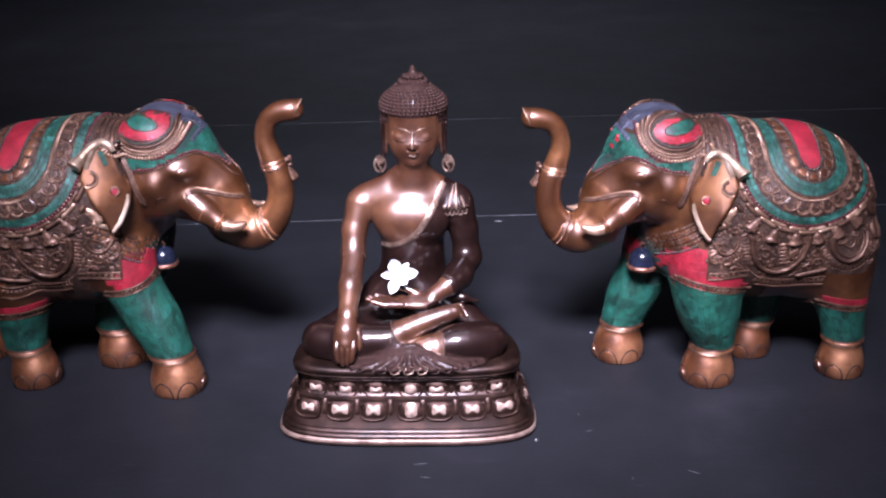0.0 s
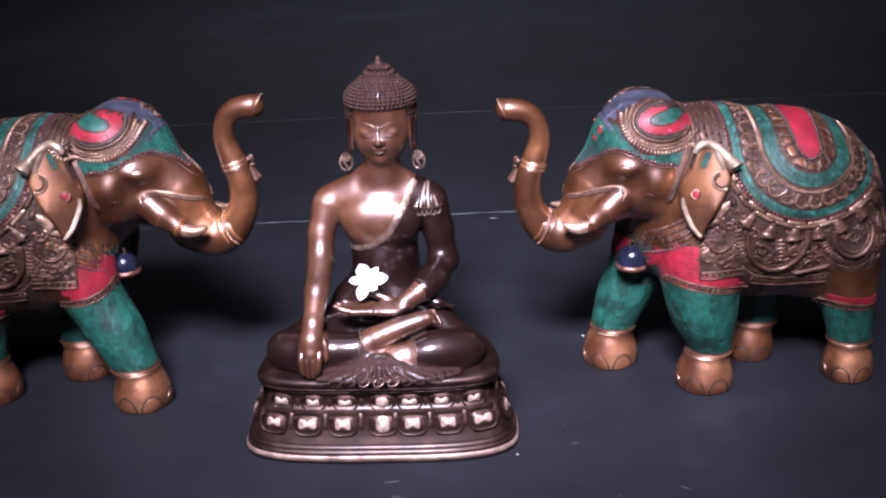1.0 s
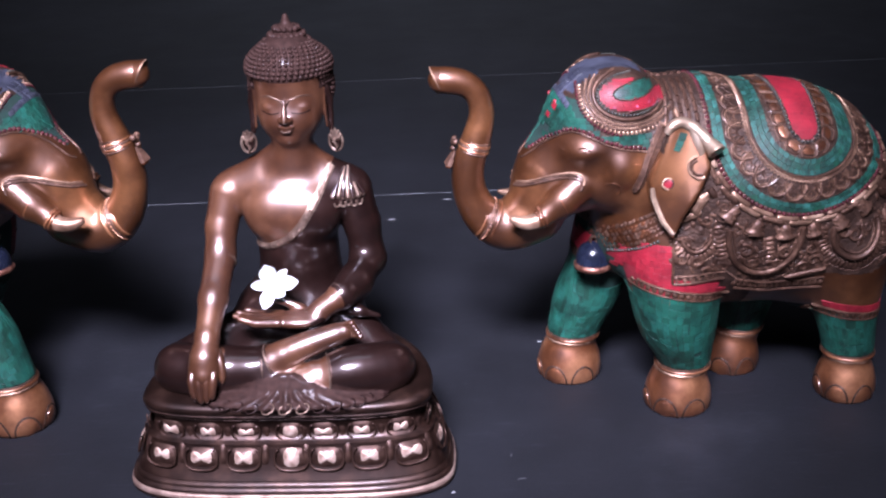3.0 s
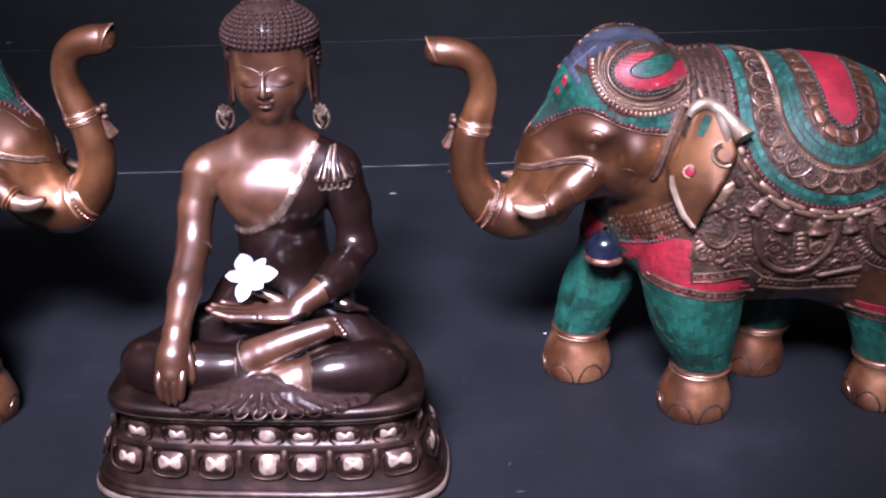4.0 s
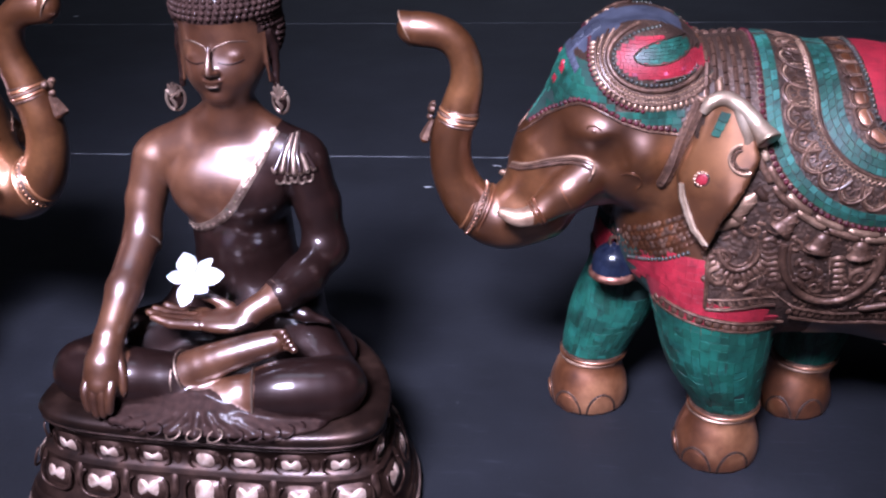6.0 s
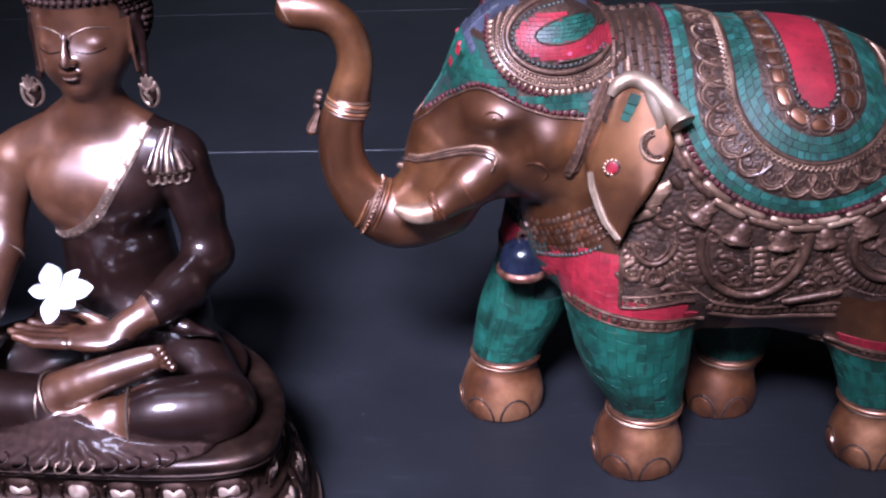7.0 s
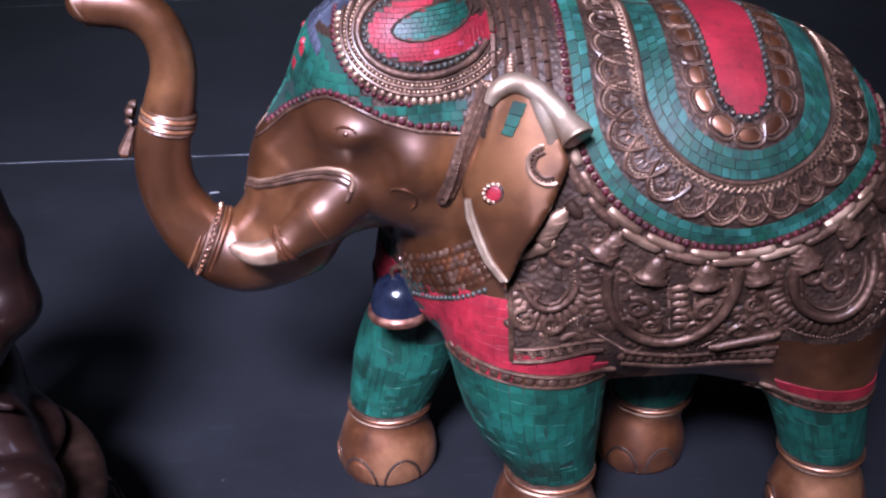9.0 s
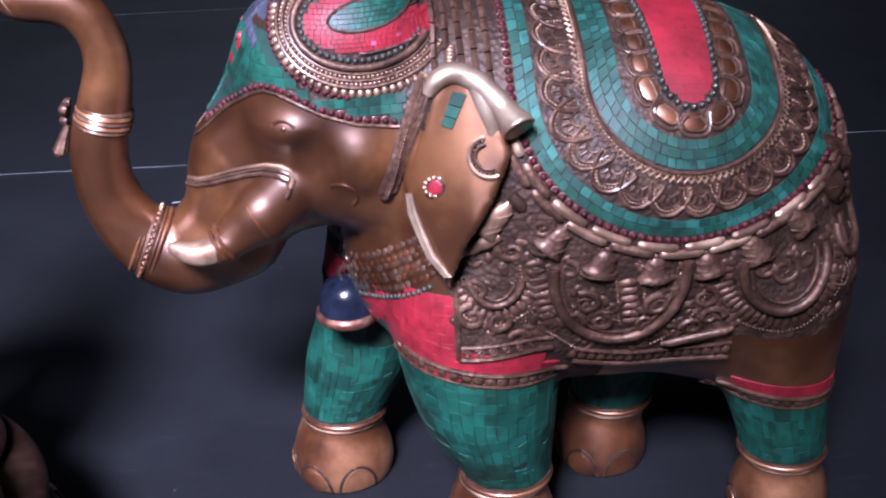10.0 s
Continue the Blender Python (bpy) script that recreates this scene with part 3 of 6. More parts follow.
def cloth(d, side, rnd):
    """The inlaid saddle cloth on one flank, from its red heart outwards."""
    at = d.flank(side)
    # red heart, drawn out to a drop, in close courses
    s = SC - 0.0172
    while s < TOP + 0.006:
        half = math.sqrt(max(0, 0.0176 ** 2 - min(0, s + 0.002 - SC) ** 2)) * (1 - 0.20 * min(1, max(0, (TOP - s) / (TOP - SC))))
        x = -half
        while x < half - 0.001:
            w = min(rnd.uniform(0.006, 0.010), half - x)
            d.tile(at, ((XC + x, s), (XC + x + w, s), (XC + x + w, s + 0.005), (XC + x, s + 0.005)), M["red_stone"], 0.0006)
            x += w
        s += 0.005
    d.beads(at, u_path(0.0192, taper=0.2), 0.0023, M["grey_green_bead"], 0.9)
    d.beads(at, u_path(0.0192, taper=0.2), 0.0011, M["worn_bright_bronze"], 2.1, 1.0, 4.286)
    # ring of tongue-shaped leaves, each with a double raised edge
    ring = u_path(0.0220, 0.0005, taper=0.17)
    count = 15
    for i in range(count):
        k = int((i + 0.5) / count * (len(ring) - 1))
        (ax, as_), (bx, bs) = ring[max(0, k - 2)], ring[min(len(ring) - 1, k + 2)]
        l = math.hypot(bx - ax, bs - as_)
        tx, ts = (bx - ax) / l, (bs - as_) / l
        nx, ns = ts, -tx
        if (ring[k][0] - XC) * nx + min(0, ring[k][1] - SC) * ns < 0:
            nx, ns = -nx, -ns
        spot = lambda u, v: (ring[k][0] + tx * u + nx * v, ring[k][1] + ts * u + ns * v)
        wide = (len(ring) - 1) * 0.0005 / count * 0.5 * (1.10 if k < len(ring) * 0.32 or k > len(ring) * 0.68 else 1.34)
        tongue = lambda w, h: [spot(w * math.copysign(abs(math.cos(radians(q))) ** 0.55, math.cos(radians(q))), h * abs(math.sin(radians(q))) ** 0.6) for q in range(0, 181, 12)]
        got = at(*spot(0, 0.0055))
        if got:
            d.p.bead(got[0], got[1], 0.0056, M["foot_bronze"], 0.22, Vector((tx, 0, ts)), wide / 0.0060, 14)
        d.cord(at, tongue(wide, 0.0128), 0.0010, M["raised_ornament"], 0.7, 6)
        d.cord(at, tongue(wide * 0.78, 0.0102), 0.0008, M["raised_ornament"], 0.8, 5)
        d.cord(at, [spot(-wide * 0.5, 0.0028), spot(0, 0.0024), spot(wide * 0.5, 0.0028)], 0.0008, M["raised_ornament"], 0.8, 5)
    u_tiles(d, at, 0.0365, 0.0525, 3, 0.0060, M["blue_green_stone"], rnd)
    # beaded and notched double line
    d.cord(at, u_path(0.0545), 0.0014, M["raised_ornament"])
    d.beads(at, u_path(0.0560), 0.0011, M["worn_bright_bronze"], 1.2)
    zig = [(x + (0.0012 if i % 2 else -0.0012) * (x - XC) / 0.058, s + (0.0012 if i % 2 else -0.0012) * min(0, s - SC) / 0.058) for i, (x, s) in enumerate(u_path(0.0585, 0.0019))]
    d.cord(at, zig, 0.0009, M["worn_bright_bronze"], 0.8)
    # overlapping scallops
    ring = u_path(0.0615, 0.0005)
    count = 21
    for i in range(count):
        f = (i + 0.5) / count
        k = int(f * (len(ring) - 1))
        a, b = ring[max(0, k - 2)], ring[min(len(ring) - 1, k + 2)]
        tx, ts = b[0] - a[0], b[1] - a[1]
        l = math.hypot(tx, ts)
        tx, ts = tx / l, ts / l
        nx, ns = ts, -tx
        if (ring[k][0] - XC) * nx + min(0, ring[k][1] - SC) * ns < 0:
            nx, ns = -nx, -ns
        place = lambda u, v: (ring[k][0] + tx * u + nx * v, ring[k][1] + ts * u + ns * v)
        fan = lambda rr, lo=0, hi=180: [place(rr * math.cos(radians(t)) + 0.0016, rr * 1.55 * math.sin(radians(t))) for t in range(lo, hi + 1, 12)]
        d.cord(at, fan(0.0113), 0.0013, M["raised_ornament"], 0.6, 6)
        d.beads(at, fan(0.0098), 0.00085, M["worn_bright_bronze"], 1.3, 1.0, 2.2, sides=6)
        d.cord(at, fan(0.0084), 0.0007, M["raised_ornament"], 0.7, 5)
        d.cord(at, fan(0.0042), 0.0008, M["raised_ornament"], 0.8, 5)
        for t in (30, 60, 90, 120, 150):
            u, v = math.cos(radians(t)), math.sin(radians(t))
            d.cord(at, [place(0.0038 * u + 0.0016, 0.0055 * v), place(0.0060 * u + 0.0016, 0.0090 * v), place(0.0078 * u + 0.0016, 0.0118 * v)], [0.0004, 0.0009, 0.0005], M["raised_ornament"], 0.7, 5)
    u_tiles(d, at, 0.0815, 0.0920, 2, 0.0066, M["blue_green_stone"], rnd)
    d.beads(at, u_path(0.0946), 0.0022, M["garnet_bead"], 1.0, 1.0, 2.25)
    d.beads(at, u_path(0.0946), 0.0028, M["raised_ornament"], 0.25, 1.0, 1.768)
    # two staggered courses of bars
    for rho, shift in ((0.0990, 0.0), (0.1034, 0.5)):
        path = u_path(rho, 0.0005)
        bars = 16
        for i in range(bars):
            f0, f1 = (i + shift + 0.06) / (bars + 0.5), (i + shift + 0.94) / (bars + 0.5)
            k0, k1 = int(f0 * (len(path) - 1)), int(f1 * (len(path) - 1))
            cut = path[k0:k1:4]
            if len(cut) > 2 and not (cut[0][0] > 0 and max(cut[0][1], cut[-1][1]) > 0.090):
                d.cord(at, cut, [0.0019] + [0.0027] * (len(cut) - 2) + [0.0019], M["worn_bright_bronze"] if rnd.random() < 0.35 else M["raised_ornament"], 0.6, 7, 0.85)


def garlands(d, side, rnd):
    """Relief of hanging bells, loops, fluted bands, tassels and scrolls round the belly."""
    flank = d.flank(side)

    def at(x, s):
        got = flank(x, s)
        return None if got is None or got[0].x > 0.0735 or (got[0].z < 0.182 and got[0].x > 0.006) else got

    B, G = M["raised_ornament"], M["worn_bright_bronze"]
    # sleeve and leaf beside the ear
    for (x0, s0), (x1, s1), r, m in (((0.074, 0.004), (0.046, 0.019), 0.0050, G), ((0.068, 0.020), (0.054, 0.030), 0.0042, G), ((0.040, 0.046), (0.033, 0.036), 0.0040, B)):
        steps = [(x0 + (x1 - x0) * i / 8, s0 + (s1 - s0) * i / 8) for i in range(9)]
        d.cord(at, steps, [r * k for k in (0.9, 0.8, 1.0, 0.86, 1.0, 0.86, 0.95, 0.7, 0.5)], m, 0.2, 9, 0.7)
    for x, s, size, lean, m in ((0.0480, 0.0250, 0.0160, -0.9, G), (0.0165, 0.0085, 0.0150, -0.7, B), (-0.0085, -0.0085, 0.0165, -0.3, B), (-0.0370, -0.0150, 0.0165, 0.0, B), (-0.0665, -0.0165, 0.0155, 0.25, B),
                                (-0.0925, -0.0105, 0.0160, 0.5, B), (-0.1180, 0.0040, 0.0150, 0.8, B), (-0.1390, 0.0300, 0.0150, 1.1, B), (-0.1490, 0.0600, 0.0140, 1.2, B)):
        d.bell(at, x, s + 0.007, size, m, lean)
    # great loops: smooth cord, thin inner line, fluted band outside
    for cx, cs, rx, ry, w, wide, lo, hi in ((-0.0185, -0.012, 0.0365, 0.0510, 0.0031, 0.0052, 172, 368), (-0.1130, -0.020, 0.0250, 0.0300, 0.0031, 0.0058, 165, 375), (0.0490, -0.010, 0.0150, 0.0230, 0.0022, 0.0048, 190, 350), (-0.1640, -0.006, 0.0170, 0.0300, 0.0026, 0.0050, 180, 360)):
        d.cord(at, arc(cx, cs, rx, lo, hi, 30, ry), w, B, 0.5, 9)
        d.cord(at, arc(cx, cs, rx - w * 1.7, lo + 5, hi - 5, 26, ry - w * 1.7), 0.0010, B, 0.6)
        gap = w + wide + 0.0012
        if cx == -0.0185:
            d.fluted(at, [(0.0285 - 0.001 * i, -0.002 - 0.0056 * i) for i in range(10)], 0.0060, 0.0027, B)
            d.fluted(at, arc(cx, cs, rx + gap, 225, 300, 20, ry + gap * 0.8), 0.0030, 0.0024, B)
            d.fluted(at, arc(cx, cs, rx + gap, 320, 366, 16, ry + gap), 0.0040, 0.0024, B)
        else:
            d.fluted(at, arc(cx, cs, rx + gap, lo, hi, 40, ry + gap), wide, 0.0025, B)
        out = gap + wide + 0.0012
        d.beads(at, arc(cx, cs, rx + out, lo + 10, hi - 10, 40, ry + out), 0.0010, G if cx > 0 else B, 1.1, 1.0, 2.2)
    # tassel of stacked drops in the middle of the loop, beaded stems, leaf branches
    d.fluted(at, [(-0.0225 - 0.0006 * i, -0.018 - 0.0052 * i) for i in range(7)], 0.0056, 0.0029, B)
    for x0, dx in ((0.0215, -0.0012), (0.0355, -0.0004), (-0.0150, -0.0006), (-0.0305, -0.0004)):
        d.beads(at, [(x0 + dx * i, -0.004 - 0.006 * i) for i in range(9)], 0.0011, B, 1.0, 1.0, 2.1)
    for cx, cs, r, turns, start, w in ((0.000, -0.032, 0.0085, 1.3, 60, 0.0014), (0.006, -0.046, 0.0065, -1.2, 200, 0.0013), (-0.009, -0.048, 0.0060, 1.4, 120, 0.0012), (-0.040, -0.036, 0.0085, -1.3, 100, 0.0014),
                                       (-0.047, -0.022, 0.0070, 1.2, 20, 0.0013), (-0.034, -0.050, 0.0060, 1.2, 240, 0.0012), (-0.067, -0.036, 0.0080, 1.3, 90, 0.0014), (-0.072, -0.052, 0.0075, -1.3, 180, 0.0014), (-0.062, -0.060, 0.0070, 1.2, 10, 0.0013),
                                       (-0.112, -0.024, 0.0090, 1.4, 120, 0.0015), (-0.125, -0.018, 0.0070, -1.2, 40, 0.0013), (-0.100, -0.020, 0.0060, 1.2, 200, 0.0013),
                                       (0.060, -0.022, 0.0070, 1.4, 30, 0.0014), (0.062, -0.040, 0.0085, -1.3, 90, 0.0015), (0.048, -0.044, 0.0065, 1.3, 180, 0.0013), (0.036, -0.060, 0.0075, 1.3, 10, 0.0013), (0.020, -0.068, 0.0070, -1.2, 60, 0.0013),
                                       (-0.150, 0.020, 0.0085, 1.3, 100, 0.0014), (-0.165, 0.035, 0.0080, -1.2, 200, 0.0014), (0.010, -0.006, 0.0060, 1.2, 80, 0.0012), (0.040, 0.008, 0.0065, -1.3, 10, 0.0013), (0.024, 0.024, 0.0060, 1.3, 150, 0.0012)):
        d.cord(at, spiral(cx, cs, r, turns, start, 18), [w * (1.5 - 0.9 * k / 18) for k in range(19)], B, 0.6, 7)
        for k in (0.0, 120.0, 240.0):
            q = radians(start + k)
            got = at(cx + r * 1.25 * math.cos(q), cs + r * 1.25 * math.sin(q))
            if got:
                d.p.bead(got[0], got[1], r * 0.30, B, 0.5, Vector((math.cos(q + 1.1), 0, math.sin(q + 1.1))), 1.9, 8)
    # uneven foliage that fills what is left
    for i in range(380):
        x, s = 0.072 - 0.245 * rnd.random(), rnd.uniform(-0.078, 0.004)
        got = at(x, s)
        if got and (s > -0.066 or -0.07 < x < 0.03) and not (0.040 < x < 0.060 and -0.03 < s < -0.008) and not (-0.135 < x < -0.095 and -0.046 < s):
            d.p.bead(got[0], got[1], rnd.uniform(0.0014, 0.0030), B if rnd.random() < 0.7 else M["relief_ground"], 0.40, Vector((rnd.uniform(-1, 1), 0, rnd.uniform(-1, 1))), rnd.uniform(1.3, 2.3), 7)
    # straight piece and border along the belly
    d.cord(at, [(-0.046 - 0.0045 * i, -0.0735 + 0.0011 * i) for i in range(10)], [0.0015] + [0.0029] * 8 + [0.0015], B, 0.6, 8)
    edge = [(0.012 - 0.004 * i, -0.0790 - 0.009 * math.sin(min(1, i / 24) * math.pi * 0.8)) for i in range(26)]
    d.cord(at, [(x, s + 0.0070) for x, s in edge], 0.0013, B, 0.6)
    d.fluted(at, edge, 0.0045, 0.0030, B)
    d.cord(at, [(x, s - 0.0065) for x, s in edge], 0.0016, B, 0.6)
    # row up the rump
    for i in range(9):
        d.beads(at, [(-0.158 - 0.002 * i, 0.09 - 0.017 * i), (-0.162 - 0.002 * i, 0.085 - 0.017 * i)], 0.0058, B, 0.5, 1.5, 3.0)


def side_tiles(d, at, inside, x0, x1, z0, z1, size, mat, rnd, pink=None):
    """Chips in level courses wherever inside(x, z) holds."""
    z = z0
    while z < z1:
        x = x0 - rnd.random() * size
        while x < x1:
            w = size * rnd.uniform(0.8, 1.25)
            cx, cz = x + w / 2, z + size * 0.42
            if inside(cx, cz):
                g = 0.00007
                use = pink if pink is not None and z < 0.352 and rnd.random() < 0.10 else mat
                d.tile(at, ((x + g, z + g), (x + w - g, z + g), (x + w - g, z + size * 0.84 - g), (x + g, z + size * 0.84 - g)), use, rnd.uniform(0.0006, 0.0008))
            x += w
        z += size * 0.84


HX, HZ = 0.113, 0.3560
BROW_X = (0.060, 0.083, 0.0997, 0.1175, 0.1354, 0.148, 0.1575, 0.165, 0.173, 0.188, 0.2034, 0.216)
BROW_Z = (0.306, 0.306, 0.3071, 0.3100, 0.3161, 0.3222, 0.3258, 0.3262, 0.3225, 0.3105, 0.2956, 0.284)


def brow_line(x):
    """Height of the garnet edge over the eye, from the ear to the forehead."""
    return float(np.interp(x, BROW_X, BROW_Z))


def head_dress(d, side, rnd, draw, lift):
    at = d.side(side)
    on_ear = lambda x, z: at(x, z + lift)
    B, G = M["raised_ornament"], M["worn_bright_bronze"]

    def oval(k, a=-152, b=152, n=44):
        """Rings round the paisley, from its edge (0) to the outer drops (1); open to the neck."""
        return arc(0.1100 - 0.002 * k, 0.3585 - 0.0025 * k, 0.0325 + 0.0175 * k, a, b, n, 0.0180 + 0.0162 * k)

    rad = lambda x, z: math.hypot((x - HX) / 1.08, (z - HZ) / 0.74)
    drop = lambda x, z: math.hypot((x - 0.1060) / 0.0215, (z - 0.3628 - 0.12 * (0.106 - x)) / 0.0070) < 1
    upper = lambda x: np.interp(x, (0.0604, 0.0817, 0.0970, 0.1180), (0.3590, 0.3615, 0.3595, 0.3570))
    lower = lambda x: np.interp(x, (0.0604, 0.0900, 0.1100, 0.1180), (0.3500, 0.3462, 0.3445, 0.3450))
    comma = lambda x, z: 0.071 < x < 0.118 and lower(x) < z < upper(x) or x >= 0.105 and math.hypot((x - 0.1105) / 0.0295, (z - 0.3590) / 0.0148) < 1 and z < 0.3735
    side_tiles(d, at, drop, 0.05, 0.17, 0.30, 0.39, 0.0027, M["green_stone"], rnd)
    side_tiles(d, at, lambda x, z: comma(x, z) and not drop(x, z), 0.05, 0.17, 0.30, 0.39, 0.0027, M["red_stone"], rnd, M["pink_stone"])
    d.cord(at, [(0.1060 + 0.0217 * math.cos(t), 0.3628 - 0.12 * 0.0217 * math.cos(t) + 0.0072 * math.sin(t)) for t in (math.tau * i / 36 for i in range(37))], 0.0009, M["relief_ground"], 0.7)
    d.cord(at, [(0.071 + 0.0015 * i, float(upper(0.071 + 0.0015 * i)) + 0.0004) for i in range(10)], 0.0009, M["relief_ground"], 0.7)
    d.cord(at, [(0.071 + 0.002 * i, float(lower(0.071 + 0.002 * i)) - 0.0004) for i in range(22)], 0.0009, M["relief_ground"], 0.7)
    d.beads(at, oval(0.0), 0.0018, M["grey_green_bead"], 0.9)
    d.beads(at, [(0.088 - 0.003 * i, 0.3405 + 0.0006 * i) for i in range(8)], 0.0016, M["grey_green_bead"], 0.9)
    d.cord(at, oval(0.20), 0.0022, B, 0.4, 8)
    d.cord(at, oval(0.37), 0.0010, B, 0.6)
    d.beads(at, oval(0.47), 0.0012, G, 1.0)
    d.cord(at, oval(0.57), 0.0010, B, 0.6)
    d.beads(at, oval(0.67), 0.0012, G, 1.0)
    d.cord(at, oval(0.77), 0.0011, B, 0.6)
    d.beads(at, oval(0.94), 0.0019, G, 0.9, 1.45, 2.3, True)
    # green chips under the disc and over the cheek, up to the forehead
    steep = lambda x, z: (lambda g: g is not None and abs(g[1].y) > 0.42)(at(x, z))
    side_tiles(d, at, lambda x, z: rad(x, z) > 0.0495 and z > brow_line(x) + 0.001 and 0.090 < x < 0.20 and steep(x, z) and z < 0.352, 0.07, 0.20, 0.29, 0.356, 0.0062, M["green_stone"], rnd)
    edge = [(0.0925 + 0.0025 * i, brow_line(0.0925 + 0.0025 * i)) for i in range(48)]
    d.beads(at, edge, 0.0021, M["garnet_bead"], 1.0, 1.0, 2.3)
    d.beads(at, edge, 0.0027, B, 0.3, 1.0, 1.79)
    d.cord(at, [(x, z - 0.0030) for x, z in edge], 0.0010, B, 0.5)
    d.beads(at, oval(1.06, -75, 60, 30), 0.0018, M["garnet_bead"], 1.0, 1.0, 2.2)
    for x, z in ((0.189, 0.326), (0.176, 0.345)):
        got = at(x, z)
        if got:
            d.p.bead(got[0], got[1], 0.0028, M["red_stone"], 1.0)
    # eye
    got = at(0.156, 0.3065)
    if got:
        d.p.bead(got[0], got[1], 0.0016, M["elephant_bronze"], 0.5)
    d.cord(at, arc(0.156, 0.3055, 0.0062, 20, 160, 10, 0.0045), 0.0009, M["elephant_bronze"], 0.5)
    d.cord(at, arc(0.128, 0.266, 0.008, 40, 230, 12), 0.0008, M["elephant_bronze"], 0.4)
    # chased lines from the mouth along the lip
    lip = [(0.1560, 0.2705), (0.1540, 0.2745), (0.1550, 0.2785), (0.1600, 0.2806), (0.1680, 0.2806), (0.1780, 0.2785), (0.1880, 0.2755), (0.1980, 0.2715), (0.2080, 0.2670), (0.2150, 0.2640)]
    for k, (r, m) in enumerate(((0.0013, G), (0.0010, B), (0.0013, B))):
        d.cord(at, [(x + 0.0012 * k, z - 0.0024 * k) for x, z in lip], r, m, 0.6)
    # tusk ring
    for x0, y0, z0, wide, thick in ((0.1985, 0.0515, 0.2368, 0.0096, 0.0013), (0.1955, 0.0510, 0.2385, 0.0106, 0.0016), (0.1760, 0.0455, 0.2500, 0.0150, 0.0009)):
        mid, way = Vector((x0, side * y0, z0)), Vector((0.85, side * 0.10, -0.45)).normalized()
        u = way.orthogonal().normalized()
        v = way.cross(u)
        hoop = [mid + (u * math.cos(t) + v * math.sin(t)) * wide for t in (math.tau * i / 24 for i in range(24))]
        d.p.tube(hoop, [(q - mid).normalized() for q in hoop], thick, M["foot_bronze"], 7, 1.0, True)
    # strap before the ear
    skin = d.side(side, True)
    strap = [(0.0773, 0.3287), (0.0830, 0.3180), (0.0870, 0.3090), (0.0910, 0.3000), (0.0945, 0.2915), (0.0980, 0.2830), (0.1010, 0.2755), (0.1041, 0.2677)]
    for off, r, m in ((-0.0034, 0.0020, B), (0.0034, 0.0020, B), (0.0, 0.0030, B)):
        d.cord(skin, [(x + off, z) for x, z in strap], r, m, 0.7)
    d.beads(lambda x, z: (lambda g: g and (g[0] + g[1] * 0.0040, g[1]))(skin(x, z)), strap, 0.0009, B, 1.2, 1.0, 2.2)
    got = skin(0.1050, 0.2650)
    if got:
        d.p.bead(got[0], got[1], 0.0042, B, 0.8)
    for off, r in ((0.0, 0.0024), (0.0012, 0.0016)):
        d.cord(on_ear, [(0.0925 - off, 0.272), (0.0910 - off, 0.262), (0.0872 - off, 0.2505), (0.0825 - off, 0.2395), (0.0752 - off, 0.2290)], [r * 0.7, r, r, r, r * 0.7], M["pale_rubbed_bronze"], 0.8)
    # rolled upper edge of the ear, ending in an open flare
    curl = ((0.0800, 0.3250, 0.0030), (0.0775, 0.3290, 0.0044), (0.0740, 0.3325, 0.0053), (0.0660, 0.3345, 0.0058), (0.0550, 0.3300, 0.0060), (0.0465, 0.3225, 0.0062), (0.0415, 0.3165, 0.0068), (0.0375, 0.3120, 0.0082), (0.0358, 0.3098, 0.0092), (0.0354, 0.3092, 0.0088))
    curl = eased(curl, 3)
    path = [Vector((x, side * (ear_sheet(x, z) + 0.0045 + 0.9 * max(0, 0.0420 - x)), z + lift)) for x, z, r in curl]
    d.p.tube(path, [Vector((0, side, 0))] * len(path), [r for x, z, r in curl], M["pale_rubbed_bronze"], 14)
    way = (path[-1] - path[-2]).normalized()
    d.p.bead(path[-1] + way * 0.0003, way, 0.0078, M["elephant_bronze"], 0.05, sides=14)
    d.p.tube([path[len(path) * 9 // 20], Vector((0.0475, side * (ear_sheet(0.0475, 0.308) + 0.003), 0.308 + lift)), Vector((0.0500, side * (ear_sheet(0.050, 0.298) + 0.001), 0.298 + lift))], [Vector((0, side, 0))] * 3, [0.0055, 0.0050, 0.0030], M["pale_rubbed_bronze"], 10)
    # ear: red stone in a rim, green inlay, crescent
    got = on_ear(0.0790, 0.2775)
    if got:
        d.p.bead(got[0], got[1], 0.0060, M["relief_ground"], 0.22, sides=14)
        for k in range(12):
            d.p.bead(got[0] + got[1] * 0.0010 + Vector((0.0052 * math.cos(k * math.tau / 12), 0, 0.0052 * math.sin(k * math.tau / 12))), got[1], 0.0013, G, 0.9, sides=6)
        d.p.bead(got[0] + got[1] * 0.0010, got[1], 0.0046, M["red_stone"], 0.25, sides=12)
    for f0, f1 in ((0.0, 0.36), (0.38, 0.70), (0.72, 1.0)):
        a, c = [(0.0640 + 0.0076 * f, 0.3255 - 0.0165 * f) for f in (f0, f1)]
        w = 0.0038 - 0.0010 * f1
        d.tile(on_ear, ((c[0] - w, c[1] - 0.001), (c[0] + w, c[1] + 0.001), (a[0] + w, a[1] + 0.001), (a[0] - w, a[1] - 0.001)), M["green_stone"], 0.0012)
    for r, w, m in ((0.0098, 0.0014, G), (0.0062, 0.0011, B)):
        d.cord(on_ear, arc(0.0515, 0.2940, r, -120, 85, 22), w, m, 0.7)
